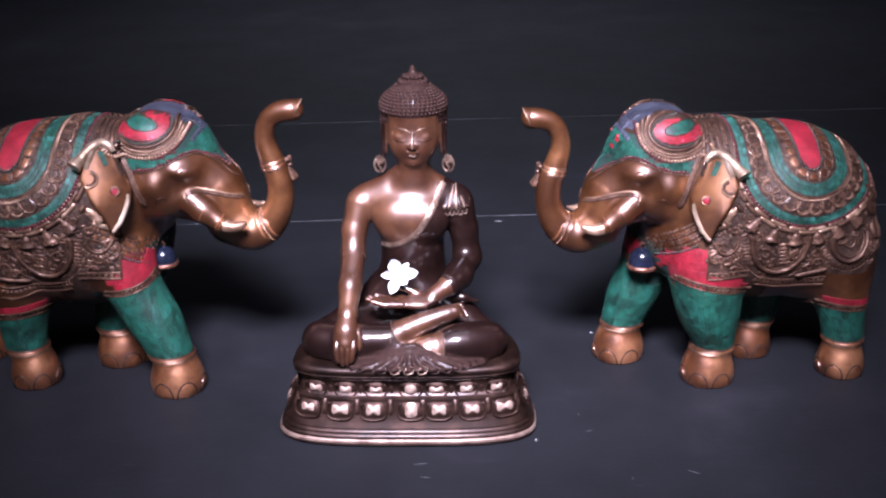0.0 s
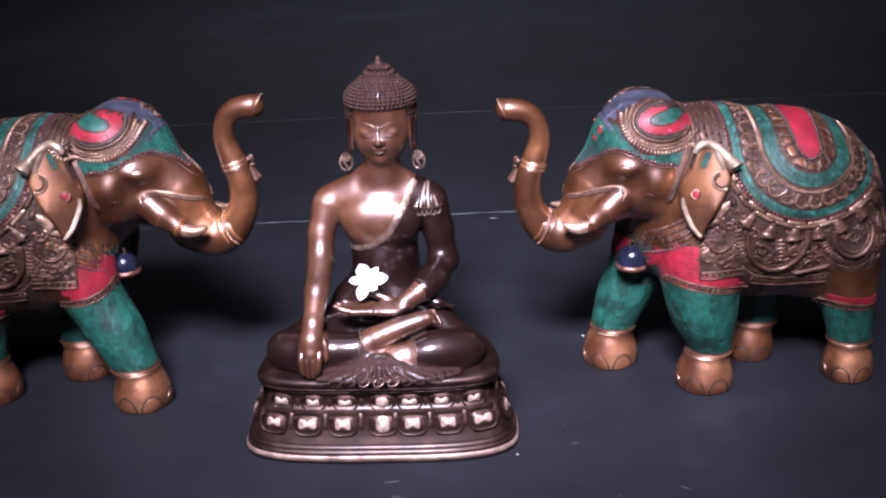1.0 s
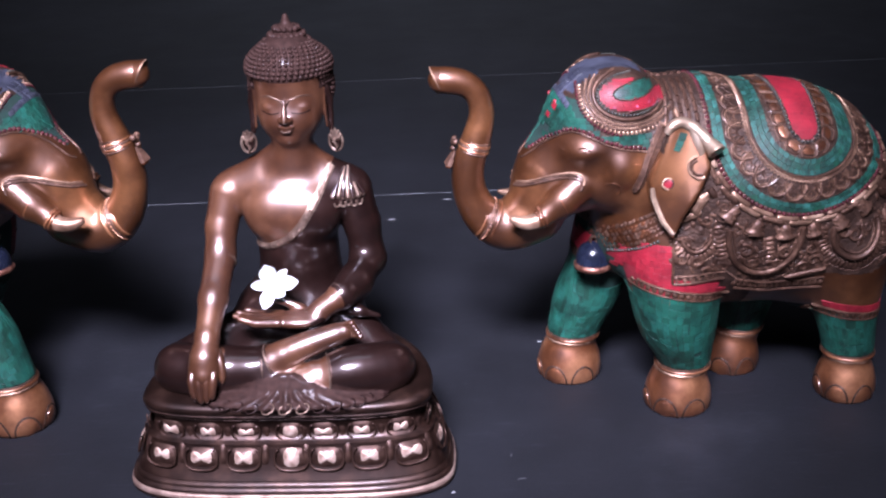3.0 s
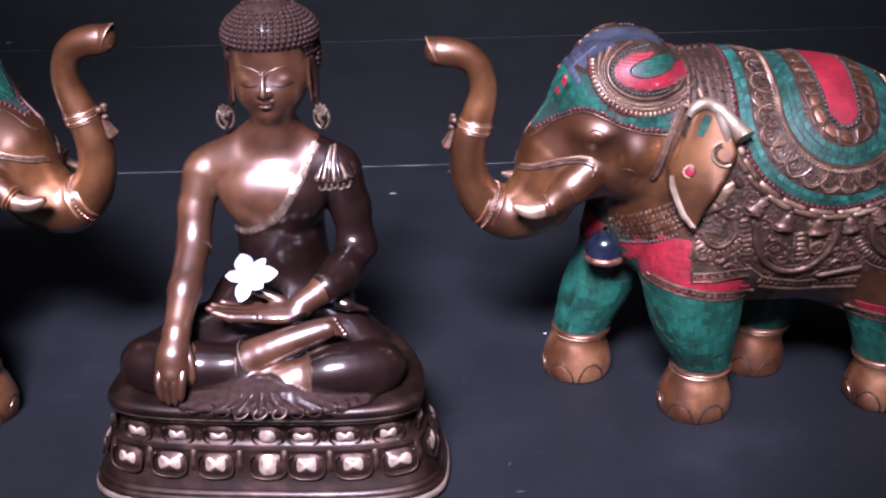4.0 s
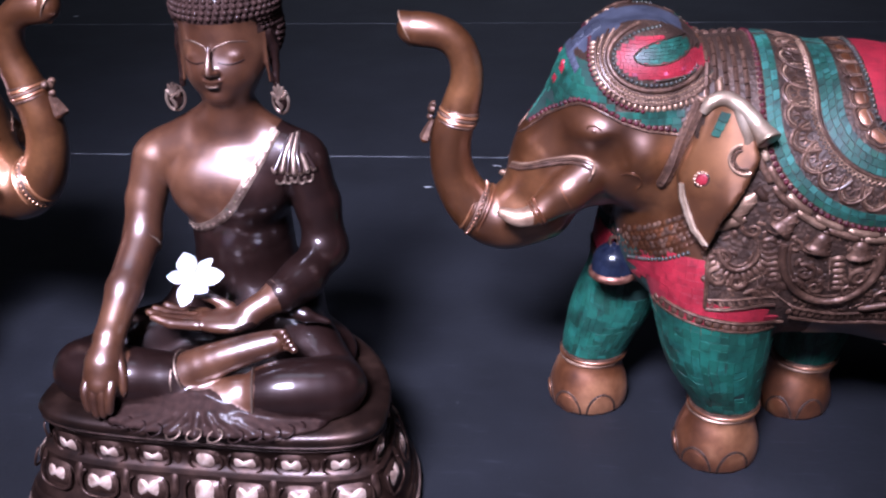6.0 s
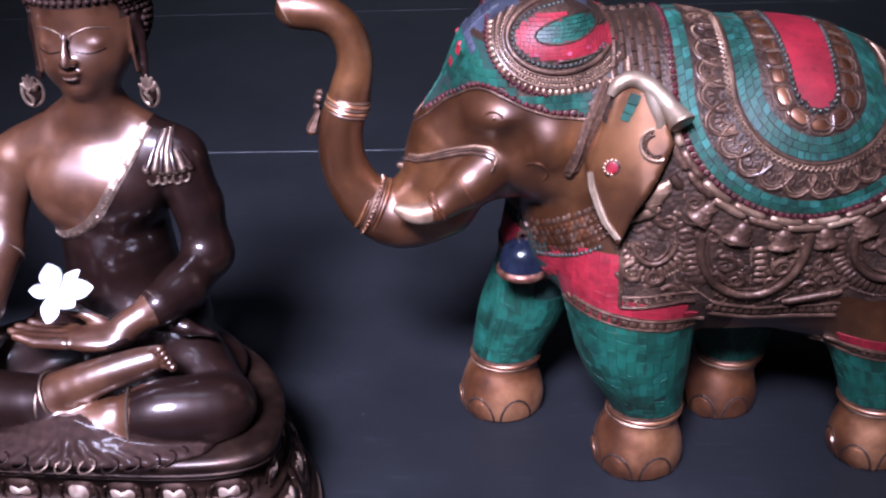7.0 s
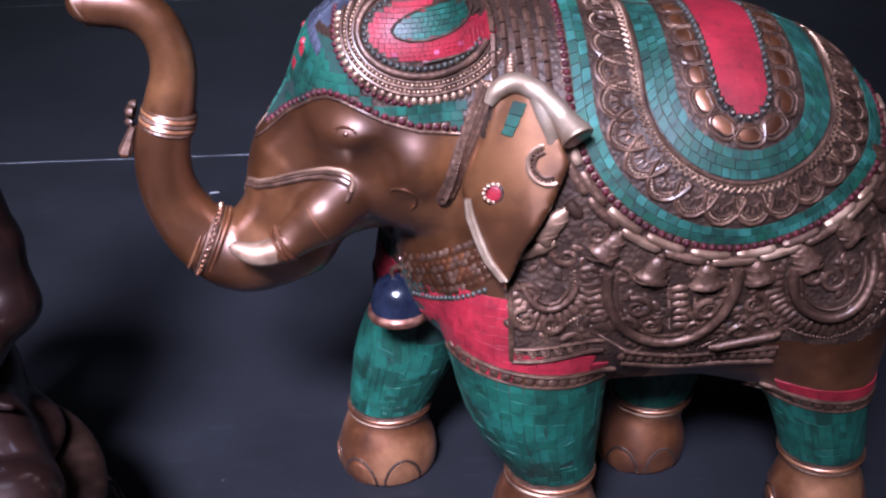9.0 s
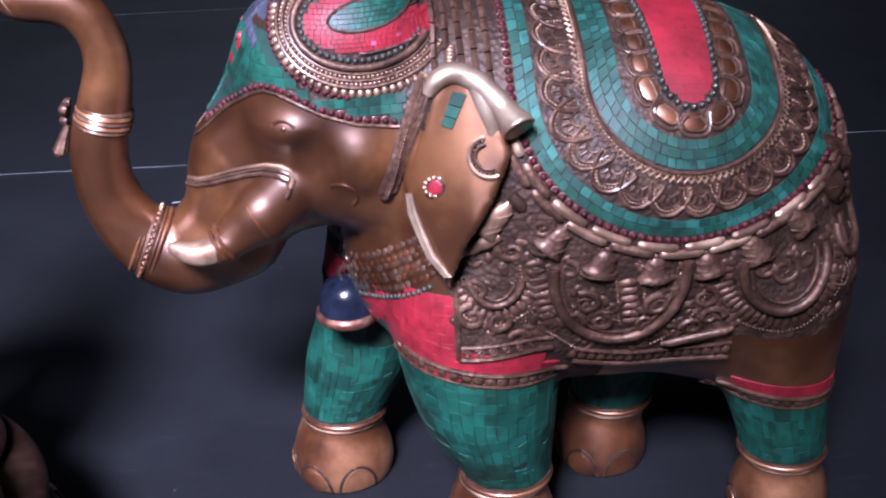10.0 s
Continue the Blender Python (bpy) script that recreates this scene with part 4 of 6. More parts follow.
    d.beads(on_ear, arc(0.0515, 0.2940, 0.0080, -115, 80, 22), 0.0011, B, 1.3)
    # neck collar of overlapping leaves
    at = lambda x, z: skin(x - 0.7 * draw, z)
    for k in range(6):
        for i in range(17):
            x0, z0 = 0.134 - 0.0033 * (i + 0.5 * (k % 2)) + rnd.uniform(-0.0003, 0.0003), 0.206 - 0.0042 * k + 0.0024 * i + rnd.uniform(-0.0003, 0.0003)
            got = at(x0, z0)
            if got:
                d.p.bead(got[0], got[1], rnd.uniform(0.0021, 0.0025), rnd.choice((B, B, M["elephant_bronze"], M["foot_bronze"])), 0.30, Vector((0.8 + rnd.uniform(-0.2, 0.2), 0, -0.55)), rnd.uniform(1.2, 1.7), 6)
    d.beads(at, [(0.131 - 0.008 * i, 0.1810 + 0.0056 * i) for i in range(7)], 0.0020, M["grey_green_bead"], 0.9)


def breast(d, side, rnd, draw):
    """Red chips between collar and leg band, and the edge of the chased panel."""
    flat = d.side(side, True)
    at, lean = flat, 0.7 * draw
    z = 0.1565
    while z < 0.205:
        x = 0.0715
        while x < 0.175:
            w = rnd.uniform(0.0055, 0.0090)
            got = at(x + w / 2, z + 0.003)
            if got and abs(got[1].y) > 0.22 and z + 0.003 < 0.1805 + 0.70 * (0.130 - lean - x):
                d.tile(at, ((x, z), (x + w - 0.0001, z), (x + w - 0.0001, z + 0.0059), (x, z + 0.0059)), M["red_stone"], 0.0005)
            x += w
        z += 0.006
    B = M["raised_ornament"]
    d.cord(at, [(0.0705, 0.220 - 0.006 * i) for i in range(9)], 0.0017, B, 0.7)
    for z, r in ((0.1710, 0.0015), (0.1790, 0.0011)):
        d.cord(at, [(0.0705 - 0.006 * i, z) for i in range(10)], r, B, 0.7)
    for i in range(6):
        d.cord(at, spiral(0.0665 - 0.0075 * i, 0.1750, 0.0028, 1.2, 40, 10), 0.0008, B, 0.8)


def forehead(d, rnd):
    """Chips over the forehead: dark blue above, green below, with garnet edges running down to the trunk."""
    at = d.brow()
    rad = lambda p: math.hypot((p.x - HX) / 1.08, (p.z - HZ) / 0.74)
    a = radians(-16)
    while a < radians(84):
        step = radians(4.6)
        y = -0.060 - rnd.random() * 0.004
        while y < 0.060:
            w = rnd.uniform(0.0055, 0.0085)
            got = at(a + step / 2, y + w / 2)
            if got and 0.151 < got[0].x < 0.220 and got[0].z > brow_line(got[0].x) + 0.001 and (abs(got[1].y) < 0.5 or got[0].z > 0.350) and (rad(got[0]) > 0.0505 or abs(y) < 0.010):
                mat = M["lapis_chip"] if a > radians(57) else M["red_stone"] if rnd.random() < 0.012 else M["green_stone"]
                d.tile(at, ((a, y + 0.0002), (a, y + w - 0.0002), (a + step * 0.96, y + w - 0.0002), (a + step * 0.96, y + 0.0002)), mat, rnd.uniform(0.0008, 0.0013))
            y += w
        a += step


def leg_dress(d, rnd, stride, hind, draw, apart):
    G, B = M["worn_bright_bronze"], M["raised_ornament"]
    T, R = M["green_stone"], M["red_stone"]
    plans = (((0.127, -0.039), (0.1425, -0.042), 0.056, 0.150, 0.182), ((0.050, 0.041), (0.039, 0.037), 0.055, 0.150, 0.166),
             ((-0.055, -0.037), (-0.045, -0.037), 0.056, 0.106, 0.1185), ((-0.135, 0.038), (-0.146, 0.036), 0.056, 0.106, 0.1185))
    for ((fx, fy), (tx, ty), low, band, top), out in zip(plans, apart):
        fy, ty = fy + out * 0.9, ty + out
        move = stride if fx > 0 else hind
        fx, tx = fx + (move - (draw + move) * 0.45 if draw and fx == 0.127 else move * 0.75), tx + move
        axis = lambda z: (tx + (fx - tx) * min(1, max(0, (z - low) / (0.11 - low))), ty + (fy - ty) * min(1, max(0, (z - low) / (0.11 - low))))
        flat = d.leg(axis)
        tilt = 0.010 if fx > 0 else 0.004
        share = lambda z: max(0, (z - low) / (band - low))
        at = lambda a, z: flat(a, z + tilt * math.cos(a) * min(1.2, share(z)) + (0.0030 * math.sin(2 * a + 1.7) + 0.0020 * math.sin(5 * a + 260 * z)) * math.sin(math.pi * min(1, share(z))))
        # green chips of one or two cells, fitted like paving
        across, up = 44, round((band - low - 0.001) / 0.0056)
        da, dz = math.tau / across, (band - low - 0.001) / up
        taken = set()
        lean = {(i, k): (rnd.uniform(-0.10, 0.10) * da, rnd.uniform(-0.10, 0.10) * dz) for i in range(across) for k in range(up + 1)}
        corner = lambda i, k: (i * da + lean[i % across, k][0], low + 0.001 + k * dz + lean[i % across, k][1])
        for k in range(up):
            for i in range(across):
                if (i, k) in taken:
                    continue
                wide, tall = rnd.choice(((2, 1), (1, 2), (1, 2), (1, 2), (1, 1), (2, 2), (1, 1)))
                wide = 1 if i + 1 == across or (i + 1, k) in taken else wide
                tall = 1 if k + 1 == up else tall
                taken.update((i + m, k + n) for m in range(wide) for n in range(tall))
                if rnd.random() < 0.006:
                    continue
                (a0, z0), (a1, z1), (a2, z2), (a3, z3) = corner(i, k), corner(i + wide, k), corner(i + wide, k + tall), corner(i, k + tall)
                g, h = 0.0040, 0.00010
                d.tile(at, ((a0 + g, z0 + h), (a1 - g, z1 + h), (a2 - g, z2 - h), (a3 + g, z3 - h)), T, rnd.uniform(0.0006, 0.0008))
        z = band + 0.010
        while z < top:
            high = rnd.uniform(0.0048, 0.0088)
            a = rnd.random()
            end = a + math.tau
            while a < end - 0.02:
                b = min(a + rnd.uniform(0.16, 0.26), end)
                spot = at((a + b) / 2, z)
                if spot is None or z < band + (0.034 if top > 0.18 else 0.021) or spot[0].x > 0.073:
                    d.tile(at, ((a + 0.0006, z), (b - 0.0006, z), (b - 0.0006, z + high), (a + 0.0006, z + high)), R, rnd.uniform(0.0006, 0.0008))
                a = b
            z += high
        turn = [(math.tau * i / 40, 0) for i in range(41)]
        ring = lambda h: [(a, h) for a, _ in turn]
        d.cord(at, ring(low - 0.001), 0.0014, B, 0.5)
        d.cord(at, ring(low - 0.0038), 0.0020, M["foot_bronze"], 0.45, 8)
        d.fluted(at, ring(low - 0.0038), 0.0022, 0.0013, M["foot_bronze"])
        d.cord(at, ring(low - 0.0072), 0.0013, G, 0.5)
        d.cord(at, ring(band + 0.0005), 0.0012, B, 0.5)
        d.beads(at, ring(band + 0.0042), 0.0036, B, 0.4, 1.0, 2.0)
        d.cord(at, ring(band + 0.0085), 0.0015, B, 0.6)
        d.beads(at, ring(band + 0.0085), 0.0010, G, 1.6)
    # toe nails
    for (x, y), out in zip(FEET, apart):
        y += out
        move = stride if x > 0 else hind
        for a in (0, 52, -52, 106, -106):
            t = radians(a)
            at = d.leg(lambda z: (x + move, y))
            got = at(t, 0.0095)
            if got and abs(a) < 60:
                d.p.bead(got[0] - got[1] * 0.0008, got[1], 0.0098, M["foot_bronze"], 0.22, sides=16)
            rim = [(t + 0.39 * math.cos(radians(k)), 0.0015 + 0.0205 * math.sin(radians(k))) for k in range(0, 181, 12)]
            d.cord(at, rim, 0.0012, M["relief_ground"], 0.0, 6, 0.7)
            d.cord(at, [(t + (u - t) * 0.86, v - 0.0018) for u, v in rim], 0.0009, M["foot_bronze"], 0.2, 6, 0.7)


def trunk_dress(d, bend, p):
    """Chased bands round the trunk, with a tasselled buckle."""
    G, B = M["worn_bright_bronze"], M["raised_ornament"]

    def hoop(c, way, r, w, m, flat=1.0):
        c, way = Vector(c), Vector(way).normalized()
        a = Vector((0, 1, 0))
        b = way.cross(a).normalized()
        path = [c + (a * math.cos(t) + b * math.sin(t)) * r for t in (math.tau * i / 28 for i in range(28))]
        p.tube(path, [(q - c).normalized() for q in path], w, m, 6, flat, True)

    for k, (w, m) in enumerate(((0.0017, B), (0.0022, M["foot_bronze"]), (0.0022, B), (0.0022, M["foot_bronze"]), (0.0017, B))):
        hoop((0.2590 - 0.0009 * k, 0.78 * bend, 0.2990 + 0.0026 * k), (-0.3, 0, 1), 0.0143 - 0.0001 * k, w, m)
    for k, (w, m) in enumerate(((0.0013, M["foot_bronze"]), (0.0011, M["elephant_bronze"]), (0.0018, B), (0.0018, B), (0.0011, M["elephant_bronze"]), (0.0013, M["foot_bronze"]))):
        hoop((0.2395 + 0.0022 * k, (0.34 + 0.014 * k) * bend, 0.2195 + 0.0011 * k), (0.91, 0, 0.42), 0.0222 - 0.00042 * k, w, m)
    mid, way = Vector((0.2450, 0.375 * bend, 0.2222)), Vector((0.91, 0, 0.42))
    up = way.cross(Vector((0, 1, 0))).normalized()
    for i in range(34):
        t = math.tau * i / 34
        out = Vector((0, 1, 0)) * math.cos(t) + up * math.sin(t)
        p.bead(mid + out * 0.0226, out, 0.0014, M["foot_bronze"], 0.9, sides=6)
    at = Vector((0.2735, 0.78 * bend, 0.303))
    out = Vector((1, 0, 0.25)).normalized()
    p.bead(at + Vector((0.003, 0, 0.006)), out, 0.0046, B, 1.1)
    for k in (-1, 1):
        p.bead(at + Vector((0.003, 0.0052 * k, 0.008)), out, 0.0034, B, 1.1)
    p.bead(at + Vector((0.005, 0, 0.000)), out, 0.0034, B, 1.1)
    for k in (-1, 0, 1):
        root = at + Vector((0.004, 0.0016 * k, -0.002))
        tip = at + Vector((0.0105, 0.0042 * k, -0.017))
        p.tube([root, root.lerp(tip, 0.5), tip], [out] * 3, [0.0018, 0.0030, 0.0042], B, 6)
        p.bead(tip, Vector((0.4, 0, -1)), 0.0036, M["foot_bronze"], 0.8)
    # flared mouth of the trunk, cut slantwise, with its finger below
    rings = []
    for x0, z0, tilt, r in ((0.272, 0.3722, 0.1, 0.0112), (0.284, 0.3742, -0.15, 0.0118), (0.2935, 0.3750, -0.42, 0.0132), (0.2945, 0.3750, -0.45, 0.0128), (0.2930, 0.3747, -0.42, 0.0108), (0.284, 0.3738, -0.1, 0.0090), (0.2835, 0.3738, -0.1, 0.0005)):
        way = Vector((1, 0, tilt)).normalized()
        up = Vector((-way.z, 0, way.x))
        rings.append([Vector((x0, bend, z0)) + Vector((0, 1, 0)) * r * math.cos(t) + up * r * 1.08 * math.sin(t) for t in (math.tau * i / 24 for i in range(24))])
    for k, (lo, hi) in enumerate(zip(rings, rings[1:])):
        p.add([*lo, *hi], [(i, (i + 1) % 24, 24 + (i + 1) % 24, 24 + i) for i in range(24)], M["elephant_bronze"] if k < 2 else G if k < 4 else M["relief_ground"])
    p.bead(Vector((0.2905, bend, 0.3640)), Vector((1, 0, -0.5)), 0.0034, G, 1.2)


def neck_dress(d, rnd):
    """Rows of narrow bars over the neck, between head and saddle."""
    for side in (1, -1):
        at = d.flank(side)
        for k, x in enumerate((0.046, 0.053, 0.060, 0.067, 0.074)):
            s = 0.165
            while s > 0.088:
                w = rnd.uniform(0.007, 0.012)
                d.cord(at, [(x, s), (x, s - w * 0.5), (x, s - w + 0.001)], 0.0020, M["raised_ornament"], 0.5)
                s -= w


def elephant(name, bend, stride, hind, draw, wide, lift, seed):
    """One cast elephant with its inlay, in a single mesh."""
    rnd = random.Random(seed)
    points, quads = elephant_field(bend, stride, hind, draw, wide, lift).surface()
    c = points[quads].mean(1)
    x, y, z = c.T
    mats = np.full(len(quads), M["elephant_bronze"])
    mats[z < 0.055] = M["foot_bronze"]
    mats[(z >= 0.055) & (z < 0.145)] = M["dark_grout"]
    girth = np.arctan2(z - 0.232, np.abs(y)) * 0.11
    dressed = (x < 0.073) & (z > 0.128) & ((z > 0.168) | (x < 0.024)) & (girth > -0.17)
    mats[dressed] = M["relief_ground"]
    thigh = (x < -0.078) & (girth < -0.072) & (z > 0.128) | (x < -0.015) & (girth < -0.072) & (z > 0.1175) & (z < 0.150)
    mats[thigh] = M["elephant_bronze"]
    fore = (x > 0.020) & (x < 0.165) & (z > 0.154) & (z < 0.200)
    mats[fore & (x > 0.070)] = M["dark_grout"]
    mats[fore & (x > 0.070) & (np.abs(y) > 0.042)] = M["red_grout"]
    disc = (np.hypot((x - HX) / 1.08, (z - HZ) / 0.74) < 0.05) | ((z > brow_np(x)) & (x > 0.078) & (x < 0.215))
    mats[disc & (z > 0.28) & (x > 0.075)] = M["relief_ground"]
    mats[disc & (x > 0.136) & (z >= 0.357) & (np.abs(y) < 0.030)] = M["lapis_chip"]
    mats[(x > 0.086) & (x < 0.160) & (z > 0.357) & (np.abs(y) < 0.021)] = M["lapis_chip"]
    mats[disc & (x > 0.150) & (z < 0.353)] = M["dark_grout"]
    inside = np.zeros(len(x), bool)
    for (ax, az), (bx, bz) in zip(EAR, EAR[1:] + EAR[:1]):
        inside ^= ((az > z - lift) != (bz > z - lift)) & (x < ax + (z - lift - az) / (bz - az + 1e-9) * (bx - ax))
    on_ear = inside & (np.abs(np.abs(y) - ear_sheet(x, z - lift) - 0.002) < 0.0085) & (np.abs(y) > 0.06)
    mats[on_ear] = M["elephant_bronze"]
    tusk = (x > 0.199) & (x < 0.236) & (np.abs(y) > 0.041) & (z < 0.250) & (z > 0.222)
    mats[tusk] = M["worn_bright_bronze"]
    p = Pieces()
    d = Dresser(points, quads, p, elephant_field(bend, stride, hind, draw, wide, lift, False).surface())
    for side in (1, -1):
        cloth(d, side, rnd)
        garlands(d, side, rnd)
        head_dress(d, side, rnd, draw, lift)
        breast(d, side, rnd, draw)
    forehead(d, rnd)
    neck_dress(d, rnd)
    leg_dress(d, rnd, stride, hind, draw, wide)
    trunk_dress(d, bend, p)
    mesh = joined(name, points, quads, mats, p, ELEPHANT_MATS)
    ob = new(name, mesh)
    smooth(ob, 50)
    chips = [M[k] for k in ("green_stone", "blue_green_stone", "red_stone", "pink_stone")]
    for face in mesh.polygons:
        if face.material_index in chips:
            face.use_smooth = False
    return ob


def brow_np(x):
    return np.interp(x, BROW_X, BROW_Z)


def lathe(rows, sides=28, cap=True):
    """A turned form through (radius, height)."""
    bm = bmesh.new()
    rings = [[bm.verts.new((r * math.cos(math.tau * i / sides), r * math.sin(math.tau * i / sides), z)) for i in range(sides)] for r, z in rows]
    for a, b in zip(rings, rings[1:]):
        for i in range(sides):
            bm.faces.new((a[i], a[(i + 1) % sides], b[(i + 1) % sides], b[i]))
    if cap:
        bm.faces.new(rings[0])
        bm.faces.new(rings[-1])
    return bm


def bell():
    """The breast bell: lapis dome, copper rim, loop and clapper."""
    thing = new("bell")
    tagged(thing, "dark blue lapis bell with copper rim hanging from the elephant's collar", "bell", "elephant bells")
    smooth(part("dome", lathe([(0.0020, 0.0), (0.0085, -0.0015), (0.0150, -0.006), (0.0185, -0.013), (0.0198, -0.021), (0.0200, -0.026)]), LAPIS, thing, "polished dark blue dome"), 60)
    rim = lathe([(0.0200, -0.0245), (0.0222, -0.0262), (0.0228, -0.0288), (0.0216, -0.0310), (0.0190, -0.0305)], 28, False)
    smooth(part("rim", rim, RIM, thing, "dull copper rim"), 60)
    inside = lathe([(0.0190, -0.0305), (0.0185, -0.024), (0.012, -0.012), (0.002, -0.008)], 28, False)
    smooth(part("hollow", inside, RELIEF, thing), 60)
    loop = Pieces()
    ring = [Vector((0.0040 * math.cos(t), 0, 0.002 + 0.0044 * math.sin(t))) for t in (math.tau * i / 16 for i in range(16))]
    loop.tube(ring, [(q - Vector((0, 0, 0.002))).normalized() for q in ring], 0.0020, 0, 6, 1.0, True)
    mesh = bpy.data.meshes.new("loop")
    mesh.from_pydata(loop.points, [], loop.faces)
    mesh.materials.append(ORNAMENT)
    ob = new("loop", mesh)
    ob.parent = thing
    smooth(ob, 60)
    smooth(part("clapper", lathe([(0.0015, -0.009), (0.0018, -0.024), (0.0045, -0.028), (0.0045, -0.032), (0.002, -0.035)], 14), HOOF, thing), 60)
    return thing


RIGHT = pose(0.440, 0.068, 0, 0, 0, 187.4)
LEFT = pose(-0.438, 0.060, 0, 0, 0, -4.9) @ Matrix.Diagonal((1.035, 1.035, 1.035, 1))
e1 = elephant("elephant_statue", 0.017, 0.0, 0.0, 0.0, (-0.012, -0.004, -0.005, 0.0), 0.0, 3)
e1.matrix_world = RIGHT
tagged(e1, "bronze elephant statue, raised trunk, green and red stone inlay", "statue", "pair of elephants")
e2 = elephant("elephant_statue", -0.017, -0.030, -0.042, 0.050, (0, 0, 0, 0), 0.011, 5)
e2.matrix_world = LEFT
tagged(e2, "bronze elephant statue, raised trunk, green and red stone inlay", "statue", "pair of elephants")
HANG = pose(0.132, 0.0, 0.1850) @ Matrix.Scale(0.92, 4)
b1 = bell()
b1.matrix_world = RIGHT @ HANG
b2 = copy_thing(b1, LEFT @ pose(0.098, 0.0, 0.1850) @ Matrix.Scale(0.92, 4))

# ---------------------------------------------------------------- the seated figure


def figure_field():
    f = Field((-0.155, -0.15, 0.085), (0.155, 0.085, 0.45), 0.0016)
    # seat, lap and cushion of cloth
    f.egg((-0.006, -0.025, 0.106), (0.104, 0.080, 0.016), 0.01)
    f.egg((-0.004, 0.010, 0.133), (0.068, 0.050, 0.042), 0.02)
    # trunk
    f.limb([(0, 0.016, 0.150, 0.047), (0, 0.012, 0.200, 0.036), (0, 0.010, 0.235, 0.040)], 0.02)
    f.egg((0, 0.008, 0.254), (0.050, 0.038, 0.042), 0.014)
    f.egg((-0.018, -0.0135, 0.2520), (0.028, 0.0200, 0.0260), 0.016)
    f.egg((0.018, -0.0135, 0.2520), (0.028, 0.0200, 0.0260), 0.016)
    f.limb([(-0.016, 0.008, 0.300, 0.014), (-0.060, 0.008, 0.270, 0.018)], 0.020)
    f.limb([(0.016, 0.008, 0.300, 0.014), (0.056, 0.008, 0.270, 0.018)], 0.020)
    f.limb([(-0.056, 0.010, 0.270, 0.0185), (0.052, 0.010, 0.270, 0.0195)], 0.010)
    # neck and head
    hx = 0.005
    f.limb([(0.002, 0.005, 0.285, 0.0225), (hx, 0.001, 0.330, 0.0190)], 0.012)
    f.limb([(hx, 0.0095, 0.3620, 0.0345), (hx, 0.0100, 0.3900, 0.0355)], 0.008)
    f.egg((hx, -0.005, 0.3445), (0.0262, 0.0240, 0.0195), 0.014)
    f.egg((hx, -0.020, 0.3300), (0.010, 0.008, 0.006), 0.006)
    # plain features
    f.limb([(hx, -0.0292, 0.370, 0.0015), (hx, -0.0342, 0.3560, 0.0026), (hx, -0.0352, 0.3520, 0.0035)], 0.003)
    for s in (-1, 1):
        f.egg((hx + s * 0.0042, -0.0318, 0.3510), (0.0028, 0.0034, 0.0024), 0.0015)
    f.egg((hx, -0.0300, 0.3438), (0.0082, 0.0040, 0.0017), 0.0012)
    f.egg((hx, -0.0292, 0.3404), (0.0064, 0.0040, 0.0021), 0.0012)
    for s in (-1, 1):
        f.carve((hx + s * 0.0146, -0.0325, 0.3622), (0.0112, 0.0066, 0.0066), 0.004)
        f.egg((hx + s * 0.0142, -0.0178, 0.3609), (0.0086, 0.0056, 0.0046), 0.002)
        # ears with long lobes
        f.limb([(hx + s * 0.0362, 0.004, 0.372, 0.0030), (hx + s * 0.0388, 0.008, 0.360, 0.0032), (hx + s * 0.0382, 0.008, 0.345, 0.0030), (hx + s * 0.0385, 0.005, 0.330, 0.0027)], 0.002)
        f.limb([(hx + s * 0.0335, 0.001, 0.366, 0.0016), (hx + s * 0.0345, 0.001, 0.350, 0.0016), (hx + s * 0.0355, 0.002, 0.335, 0.0020)], 0.002)
    # cap of hair, crown and finial
    f.egg((hx, 0.016, 0.3935), (0.0418, 0.0415, 0.0235), 0.004)
    f.egg((hx, 0.021, 0.372), (0.0412, 0.0360, 0.0380), 0.004)
    for h, r in ((0.4095, 0.0250), (0.4160, 0.0205), (0.4225, 0.0155), (0.4283, 0.0105)):
        f.egg((hx, 0.018, h), (r, r, 0.0050), 0.002)
    f.limb([(hx, 0.018, 0.400, 0.0260), (hx, 0.018, 0.4125, 0.0150), (hx, 0.018, 0.4285, 0.0060)], 0.002)
    f.limb([(hx, 0.018, 0.428, 0.0060), (hx, 0.018, 0.4395, 0.0030)], 0.002)
    # right arm down over the knee, hand and fingers
    f.limb([(-0.0655, 0.004, 0.266, 0.0190), (-0.0735, -0.008, 0.235, 0.0158), (-0.0745, -0.022, 0.208, 0.0152), (-0.0755, -0.066, 0.182, 0.0142), (-0.0765, -0.098, 0.160, 0.0116)], 0.005)
    f.limb([(-0.0767, -0.103, 0.1560, 0.0118), (-0.0776, -0.114, 0.1420, 0.0140), (-0.0782, -0.1215, 0.1300, 0.0126)], 0.006)
    f.limb([(-0.0700, -0.119, 0.1330, 0.0070), (-0.0860, -0.119, 0.1330, 0.0070)], 0.006)
    # left arm, bent, palm up in the lap
    f.limb([(0.0590, 0.006, 0.266, 0.0208), (0.0665, 0.010, 0.230, 0.0182), (0.0710, 0.008, 0.192, 0.0172)], 0.006)
    f.limb([(0.0710, 0.006, 0.190, 0.0172), (0.0600, -0.030, 0.180, 0.0164), (0.0500, -0.052, 0.178, 0.0148)], 0.010)
    f.limb([(0.0500, -0.052, 0.178, 0.0118), (0.0280, -0.068, 0.168, 0.0105)], 0.004)
    f.egg((0.008, -0.074, 0.1625), (0.0260, 0.0150, 0.0075), 0.008)
